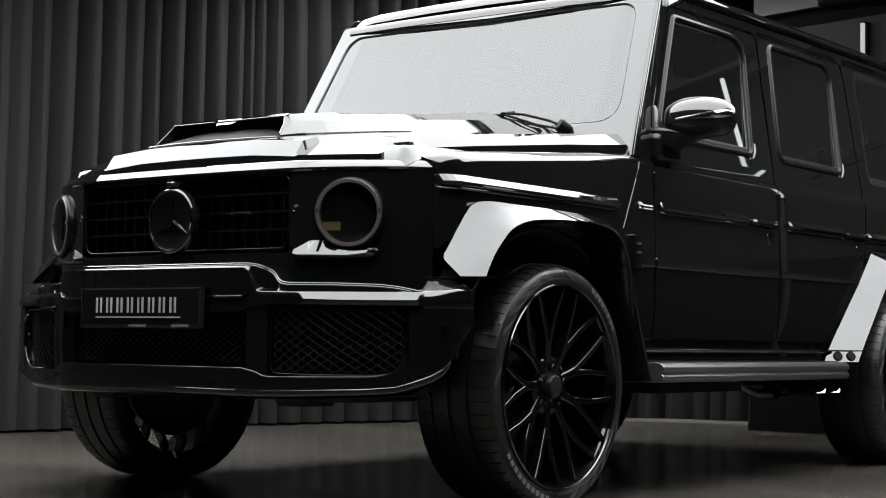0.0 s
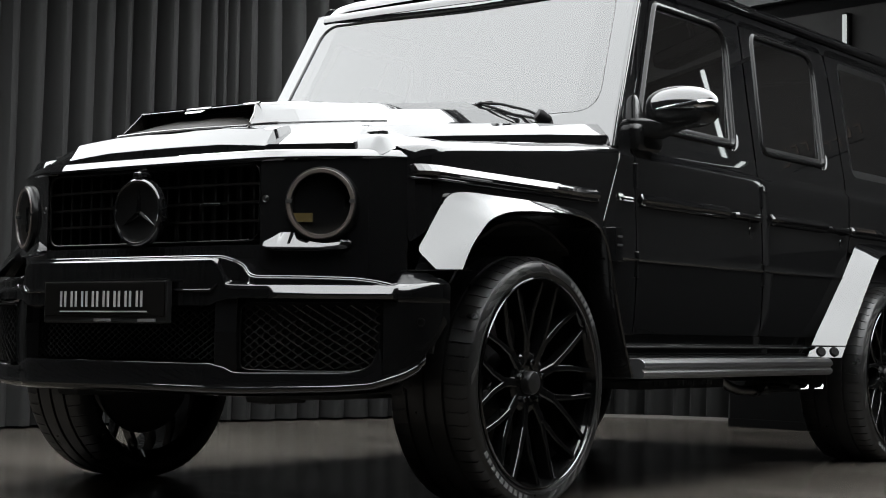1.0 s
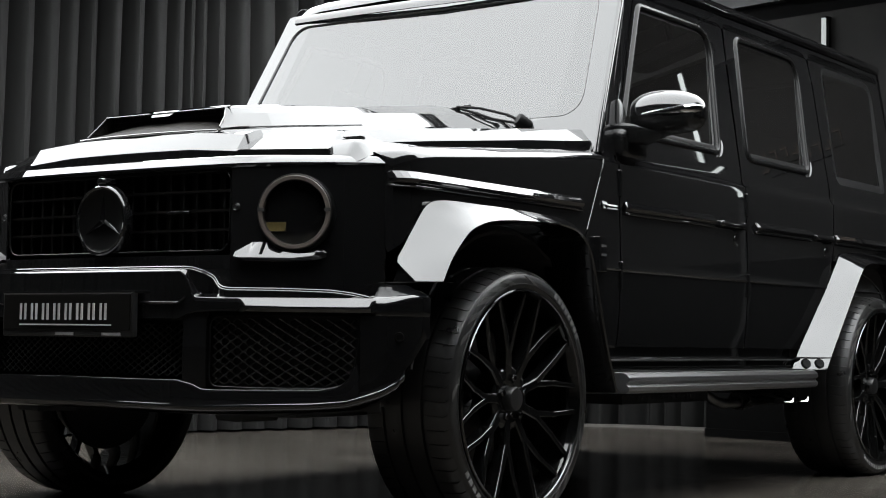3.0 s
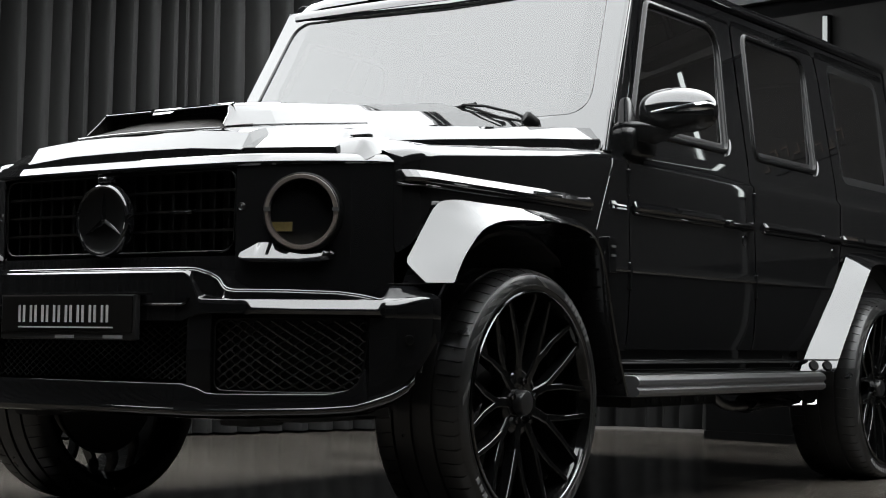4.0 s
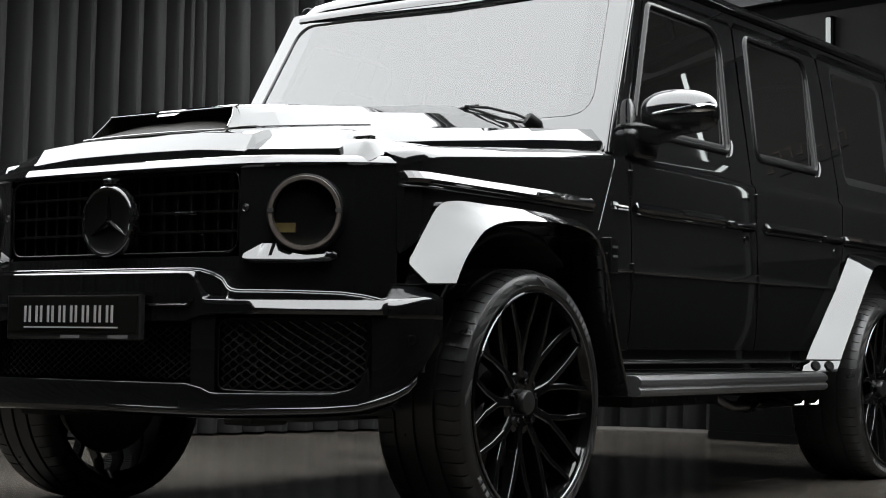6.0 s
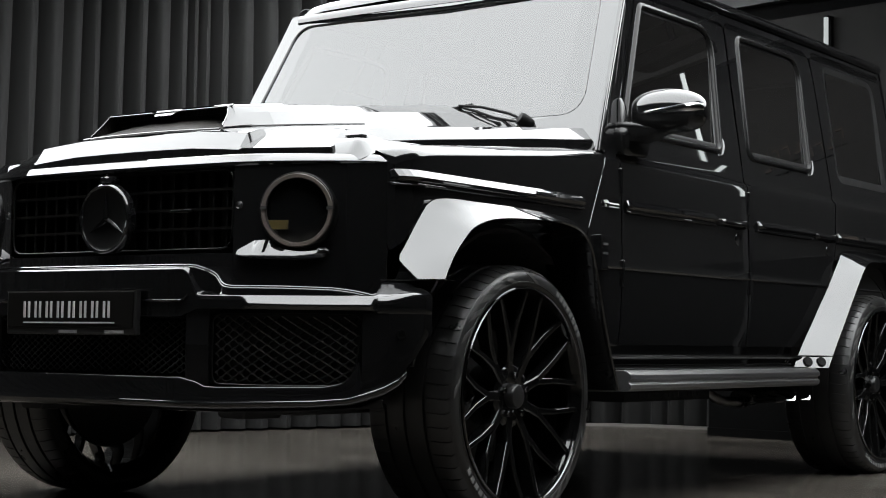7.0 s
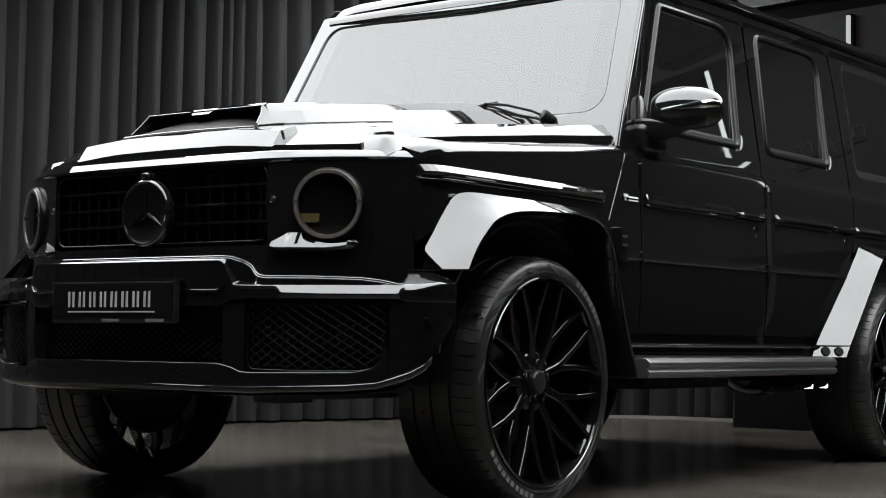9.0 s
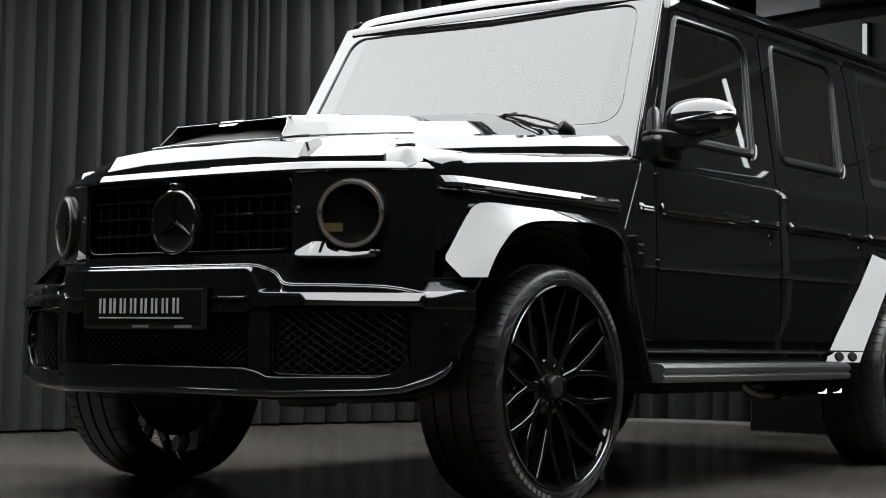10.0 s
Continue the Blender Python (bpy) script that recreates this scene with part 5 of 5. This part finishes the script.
# door mirrors
for s in (1, -1):
    foot = mk("door_mirror", *capped([[(s * x, y + v * g, z + w) for v, w in rounded([(-0.06, -k), (0.06, -k), (0.07, k), (-0.07, k)], 0.015, 5)] for x, y, z, k, g in
              ((0.858, 0.825, 1.268, 0.034, 1.1), (0.89, 0.825, 1.268, 0.034, 1.1), (0.93, 0.822, 1.268, 0.030, 0.95), (0.97, 0.812, 1.268, 0.022, 0.8), (1.01, 0.805, 1.268, 0.012, 0.6), (1.05, 0.80, 1.270, 0.010, 0.55))]), MIRRORBLACK, car, "black door mirror", smooth=True)
    mk("mirror_foot", *capped([[(s * x, 0.816 + v, w) for v, w in rounded([(-0.072 * g, 1.182 + e), (0.090 * g, 1.186 + e), (0.098 * g, 1.282 - e), (-0.080 * g, 1.286 - e)], 0.03, 6)] for x, g, e in ((0.856, 1, 0.0), (0.886, 1, 0.0), (0.900, 0.95, 0.004), (0.908, 0.82, 0.014))]), MIRRORBLACK, foot, "black rounded foot", smooth=True)
    mk("mirror_sail", *capped([[(s * (side_x(z) + o * k), y0 + (y1 - y0) * t, z) for t, o in ((0, 0.0), (0, 0.02), (0.5, 0.026), (1, 0.02), (1, 0.0))] for z, y0, y1, k in ((1.262, 0.762, 0.825, 0.8), (1.31, 0.775, 0.828, 0.8), (1.37, 0.792, 0.826, 0.7), (1.392, 0.803, 0.824, 0.3))]), MIRRORBLACK, foot, "triangular mirror mount", smooth=True, bevel=0.003)
    head = []
    for x, h0, h1, d in eased(((0.900, 1.318, 1.345, 0.02), (0.905, 1.295, 1.372, 0.045), (0.92, 1.278, 1.388, 0.065), (0.96, 1.265, 1.403, 0.082), (1.02, 1.258, 1.408, 0.09), (1.09, 1.258, 1.400, 0.088), (1.14, 1.266, 1.383, 0.078), (1.165, 1.282, 1.362, 0.055), (1.176, 1.300, 1.340, 0.028)), 4):
        m, hh = (h0 + h1) / 2, (h1 - h0) / 2
        head.append([(s * x, 0.80 + 0.46 * d * (0.55 * math.cos(a) if math.cos(a) > 0 else 1.45 * math.cos(a)), m + hh * math.copysign(abs(math.sin(a)) ** 0.8, math.sin(a))) for a in (2 * math.pi * k / 40 for k in range(40))])
    mk("mirror_shell", *capped(head), PAINT, foot, "glossy black shell", smooth=True)
    mk("mirror_lower", *capped([[(p[0], 0.80 + (p[1] - 0.80) * 1.02, min(p[2], 1.322) - 0.001) for p in r] for r in head[4:-3]]), MIRRORBLACK, foot, "satin lower half", smooth=True)
    mk("mirror_indicator", *capped([[(s * x, y - 0.006 * c * g, z + h * d * g) for c, d in ((0.2, -1), (1.0, -0.7), (1.2, 0), (1.0, 0.8), (0.2, 1))] for x, y, z, h, g in ((0.965, 0.745, 1.324, 0.004, 0.6), (1.00, 0.740, 1.326, 0.006, 0.9), (1.06, 0.735, 1.328, 0.009, 1.0), (1.12, 0.740, 1.332, 0.013, 1.0), (1.155, 0.755, 1.333, 0.014, 1.0), (1.174, 0.778, 1.333, 0.011, 0.9))]), BRIGHT, foot, "clear indicator strip", smooth=True)
    mk("mirror_glass", *filled([rounded([(0.93, 1.285), (1.15, 1.285), (1.14, 1.375), (0.94, 1.385)], 0.03, 4)], lambda x, z: (s * x, 0.8335, z)), SILVER, foot, thick=0.004)


# ---- wheels
R_T, R_R, HUB_Z = 0.392, 0.322, 0.388


def tyre():
    """Low-profile tyre; its shoulders are cut by narrow cross grooves."""
    prof = [(-0.285, 0.318, 0), (-0.298, 0.330, 0), (-0.303, 0.350, 0), (-0.298, 0.370, 0), (-0.285, 0.383, 1), (-0.262, 0.389, 1), (-0.235, 0.3905, 1), (-0.226, 0.3905, 0), (-0.225, 0.383, 0), (-0.215, 0.383, 0), (-0.214, 0.3915, 0),
            (-0.16, 0.392, 0), (-0.159, 0.384, 0), (-0.147, 0.384, 0), (-0.146, 0.392, 0), (-0.092, 0.3915, 0), (-0.091, 0.383, 0), (-0.081, 0.383, 0), (-0.080, 0.3905, 0), (-0.070, 0.3905, 1), (-0.042, 0.389, 1), (-0.020, 0.383, 1),
            (-0.010, 0.3755, 0), (-0.0075, 0.3745, 0), (-0.006, 0.3725, 0), (-0.008, 0.3715, 0), (-0.003, 0.366, 0), (0.000, 0.352, 0), (-0.001, 0.342, 0), (0.001, 0.341, 0), (0.001, 0.3385, 0), (-0.0015, 0.3375, 0), (-0.003, 0.332, 0), (-0.010, 0.322, 0), (-0.016, 0.318, 0)]
    rows = []
    n = 60
    for i in range(n):
        for f, cut in ((0.0, 0), (0.88, 0), (0.885, 1), (0.985, 1)):
            a = 2 * math.pi * (i + f) / n
            row = []
            for u, r, g in prof:
                rr = r - (0.0045 if g and cut else 0)
                b = a + (0.018 * (abs(u + 0.15) - 0.08) / 0.07 if g else 0)
                row.append((u, rr * math.cos(b), rr * math.sin(b)))
            rows.append(row)
    return grid(rows, True, False)


def spoke(k):
    """One forked spoke: a stem from the hub that splits to two arms at the rim."""
    a0 = radians(19 + 40 * k)
    V, F = [], []

    def bar(r0, t0, w0, x0, r1, t1, w1, x1, h0, h1):
        p, q = Vector((r0 * math.cos(t0), r0 * math.sin(t0))), Vector((r1 * math.cos(t1), r1 * math.sin(t1)))
        d = (q - p).normalized()
        n = Vector((-d.y, d.x))
        m = len(V)
        for c, w, x, h in ((p, w0, x0, h0), (q, w1, x1, h1)):
            for sx, k2, dx in ((-1, 1.0, -h), (-1, 1.0, -0.004), (-0.72, 1, 0.0), (0.72, 1, 0.0), (1, 1.0, -0.004), (1, 1.0, -h)):
                V.append((x + dx, *(c + n * w * sx)))
        F.extend([[m + i, m + (i + 1) % 6, m + 6 + (i + 1) % 6, m + 6 + i] for i in range(6)])
        F.extend([[m + i for i in range(6)], [m + 6 + i for i in range(6)]])
    bar(0.045, a0, 0.0185, -0.046, 0.105, a0, 0.0155, -0.040, 0.045, 0.042)
    bar(0.100, a0, 0.0155, -0.040, 0.158, a0, 0.0165, -0.034, 0.042, 0.04)
    for sgn in (1, -1):
        bar(0.138, a0 + sgn * 0.020, 0.0115, -0.0355, 0.225, a0 + sgn * radians(7.8), 0.0095, -0.024, 0.038, 0.042)
        bar(0.222, a0 + sgn * radians(7.7), 0.0095, -0.0243, 0.311, a0 + sgn * radians(12.6), 0.0088, -0.009, 0.042, 0.045)
    return V, F


barrel = lathe([(-0.0015, 0.322), (-0.003, 0.3255), (-0.010, 0.322), (-0.012, 0.314), (-0.030, 0.306), (-0.10, 0.296), (-0.25, 0.300), (-0.288, 0.318), (-0.294, 0.324), (-0.296, 0.318), (-0.25, 0.292), (-0.10, 0.288), (-0.028, 0.310), (-0.004, 0.3165), (-0.0015, 0.3175), (-0.0015, 0.322)], 72)
tyre_vf = tyre()
first = None


def wheel_at(m):
    global first
    if first is None:
        w = mk("wheel", *barrel, RIM, car, "gloss black forked-spoke alloy wheel", smooth=True)
        crisp(w, 25)
        first = {"wheel": w}
        kids = [("tyre", tyre_vf, RUBBER, "low-profile black tyre", dict(smooth=True))]
        kids.append(("hub", lathe([(-0.10, 0.10), (-0.052, 0.095), (-0.046, 0.085), (-0.044, 0.062), (-0.052, 0.045), (-0.052, 0.0)], 40), RIM, "", dict(smooth=True)))
        kids.append(("hub_cap", lathe([(-0.052, 0.036), (-0.030, 0.036), (-0.024, 0.032), (-0.021, 0.018), (-0.020, 0.0)], 32), SATIN, "black domed hub cap", dict(smooth=True)))
        kids.append(("lip_line", lathe([(-0.001, 0.3185), (0.0025, 0.3205), (-0.001, 0.3225)], 72), DARKCHROME, "bright rim edge", dict(smooth=True)))
        kids.append(("brake_disc", lathe([(-0.155, 0.06), (-0.155, 0.205), (-0.185, 0.205), (-0.185, 0.06)], 48), STEEL, "steel brake disc", dict(smooth=False)))
        kids.append(("dust_shield", lathe([(-0.205, 0.0), (-0.205, 0.225), (-0.212, 0.232), (-0.225, 0.228), (-0.235, 0.15), (-0.25, 0.0)], 48), SATIN, "black brake dust shield", dict(smooth=True)))
        kids.append(("disc_bell", lathe([(-0.10, 0.0), (-0.12, 0.09), (-0.155, 0.095), (-0.20, 0.08), (-0.29, 0.075), (-0.29, 0.0)], 32), SATIN, "", dict(smooth=True)))
        kids.append(("brake_caliper", capped([[(x, r * math.cos(a), r * math.sin(a)) for r, a in [(0.13, t) for t in np.linspace(2.5, 3.6, 8)] + [(0.225, t) for t in np.linspace(3.6, 2.5, 8)]] for x in (-0.21, -0.125)]), SATIN, "dark brake caliper", dict(bevel=0.004)))
        for k in range(5):
            a = radians(90 + 72 * k)
            kids.append(("lug_nut", capped([[(x, 0.062 * math.cos(a) + r * math.cos(b), 0.062 * math.sin(a) + r * math.sin(b)) for b in (math.pi * j / 3 for j in range(6))] for x, r in ((-0.055, 0.011), (-0.034, 0.011), (-0.030, 0.008))]), DARKCHROME, "", dict()))
        for k in range(9):
            kids.append(("spoke", spoke(k), RIM, "", dict(bevel=0.0018)))
        for k in range(40):
            a = 2 * math.pi * k / 40
            if k % 4 == 0:
                kids.append(("rim_bolt", capped([[(x, 0.3115 * math.cos(a) + 0.004 * math.cos(b), 0.3115 * math.sin(a) + 0.004 * math.sin(b)) for b in (math.pi * j / 3 for j in range(6))] for x in (-0.012, -0.003)]), DARKCHROME, "", dict()))
        # raised sidewall lettering as plain bars
        for start, count, pitch in ((31, 8, 4.0), (214, 10, 4.6)):
            vs, fs = [], []
            for k in range(count):
                a = radians(start + k * pitch)
                b = a + radians(pitch * 0.62)
                m0 = len(vs)
                vs += [(0.0015 if rr > 0.35 else 0.0005, rr * math.cos(t), rr * math.sin(t)) for t in (a, b) for rr in (0.345, 0.361)] + [(-0.006, rr * math.cos(t), rr * math.sin(t)) for t in (a, b) for rr in (0.345, 0.361)]
                fs += [[m0, m0 + 1, m0 + 3, m0 + 2], [m0, m0 + 4, m0 + 5, m0 + 1], [m0 + 2, m0 + 3, m0 + 7, m0 + 6], [m0, m0 + 2, m0 + 6, m0 + 4], [m0 + 1, m0 + 5, m0 + 7, m0 + 3]]
            kids.append(("tyre_lettering", (vs, fs), TYREPRINT, "plain raised bars on the sidewall", dict()))
        # slanted satin fields of the sidewall pattern, coloured paler to stand in for sheen
        for deg, wide in ((98, 5), (108, 6), (119, 6), (131, 5), (143, 4), (78, 4), (168, 4), (282, 5), (293, 6), (304, 5), (316, 4), (340, 4)):
            lean = 8 if deg < 180 else -8
            pts = [(rr, radians(deg + w + lean * (rr - 0.341) / 0.024)) for rr, w in ((0.341, 0), (0.353, 0), (0.365, 0), (0.365, wide), (0.353, wide), (0.341, wide))]
            kids.append(("sidewall_field", capped([[(lerp_at([(0.341, 0.0), (0.353, 0.0006), (0.365, -0.0018)], rr) + up, rr * math.cos(t), rr * math.sin(t)) for rr, t in pts] for up in (-0.004, 0.0009)]), SIDEPAD, "", dict()))
        for n, (v, f), mat, lab, kw in kids:
            mk(n, v, f, mat, w, lab, **kw)
        w.matrix_basis = m
    else:
        c = copy_thing(first["wheel"], m)
        c.parent = car
    return


for s in (1, -1):
    for y in (0.0, 2.89):
        wheel_at(pose(s * 0.985, y, HUB_Z, 0, 0, 0 if s > 0 else 180) @ pose(0, 0, 0, 8 * y))

# ---- cabin
mk("dashboard", *capped([[(x, y, z) for y, z in ((0.72, 1.22), (0.95, 1.235), (1.03, 1.20), (1.05, 1.05), (1.0, 0.85), (0.72, 0.85))] for x in (-0.78, 0.78)]), LEATHER, car, "dark leather dashboard", bevel=0.02)
mk("steering_wheel", *tube([(0.38 + 0.175 * math.cos(a), 1.16 + 0.06 * math.sin(a), 1.17 + 0.165 * math.sin(a)) for a in (2 * math.pi * k / 28 for k in range(28))], 0.016, 8, True), LEATHER, car, smooth=True)
for x in (-0.38, 0.38):
    st = mk("seat", *capped([[(x + u, 1.30 + dy, z) for u, z in rounded([(-0.25, 0.70), (0.25, 0.70), (0.24, 0.86), (-0.24, 0.86)], 0.04, 3)] for dy in (0.0, 0.5)]), LEATHER, car, "dark leather seat", bevel=0.02)
    mk("seat_back", *capped([[(x + u * w, 1.74 + 0.16 * t + v, 0.84 + 0.52 * t) for u, v in rounded([(-0.24, -0.06), (0.24, -0.06), (0.22, 0.06), (-0.22, 0.06)], 0.04, 3)] for t, w in ((0, 1), (0.5, 1), (0.9, 0.9), (1.0, 0.75))]), LEATHER, st, smooth=True, bevel=0.01)
    mk("headrest", *capped([[(x + u * w, 1.93 + v, z) for u, v in rounded([(-0.13, -0.05), (0.13, -0.05), (0.13, 0.05), (-0.13, 0.05)], 0.03, 3)] for z, w in ((1.40, 0.9), (1.44, 1), (1.54, 1), (1.58, 0.85))]), LEATHER, st, smooth=True, bevel=0.01)
bench = mk("rear_bench", *capped([[(x, y, z) for y, z in ((2.30, 0.70), (2.30, 0.86), (2.72, 0.88), (2.86, 1.38), (3.0, 1.38), (2.95, 0.70))] for x in (-0.68, 0.68)]), LEATHER, car, "dark leather rear bench", bevel=0.03)
mk("cabin_floor", *boxes((-0.80, 0.80, 0.70, 3.44, 0.58, 0.62)), GAP, car)
mk("headliner", *grid([[(x, y, 1.845) for x in (-0.70, 0, 0.70)] for y in (1.02, 2.2, 3.42)]), LEATHER, car, thick=0.01)
mk("sensor_housing", *capped([[(u * k, y, z) for u, z in rounded([(-0.075, 1.70), (0.075, 1.70), (0.11, 1.80), (-0.11, 1.80)], 0.02, 3)] for y, k in ((0.915, 1), (0.97, 0.85))]), SATIN, car, "sensor housing behind the windscreen", bevel=0.005)
mk("rear_view_mirror", *capped([[(u, y, z) for u, z in rounded([(-0.12, 1.63), (0.12, 1.63), (0.12, 1.695), (-0.12, 1.695)], 0.02, 4)] for y in (0.96, 0.985)]), SATIN, car, bevel=0.005)

# ---- floor tiles, each its own piece
tile = None
TS = 1.2
for i in range(-6, 7):
    for j in range(-6, 6):
        x, y = i * TS, j * TS + 0.35
        if tile is None:
            g = 0.0020
            b = TS / 2 - g
            v, f = boxes((-b, b, -b, b, -0.011, 0.0))
            me = bpy.data.meshes.new("floor_tile")
            me.from_pydata(v, [], f)
            me.materials.append(FLOOR)
            tile = me
        t = new("floor_tile", tile)
        t.parent = floor
        t.location = (x, y, 0)
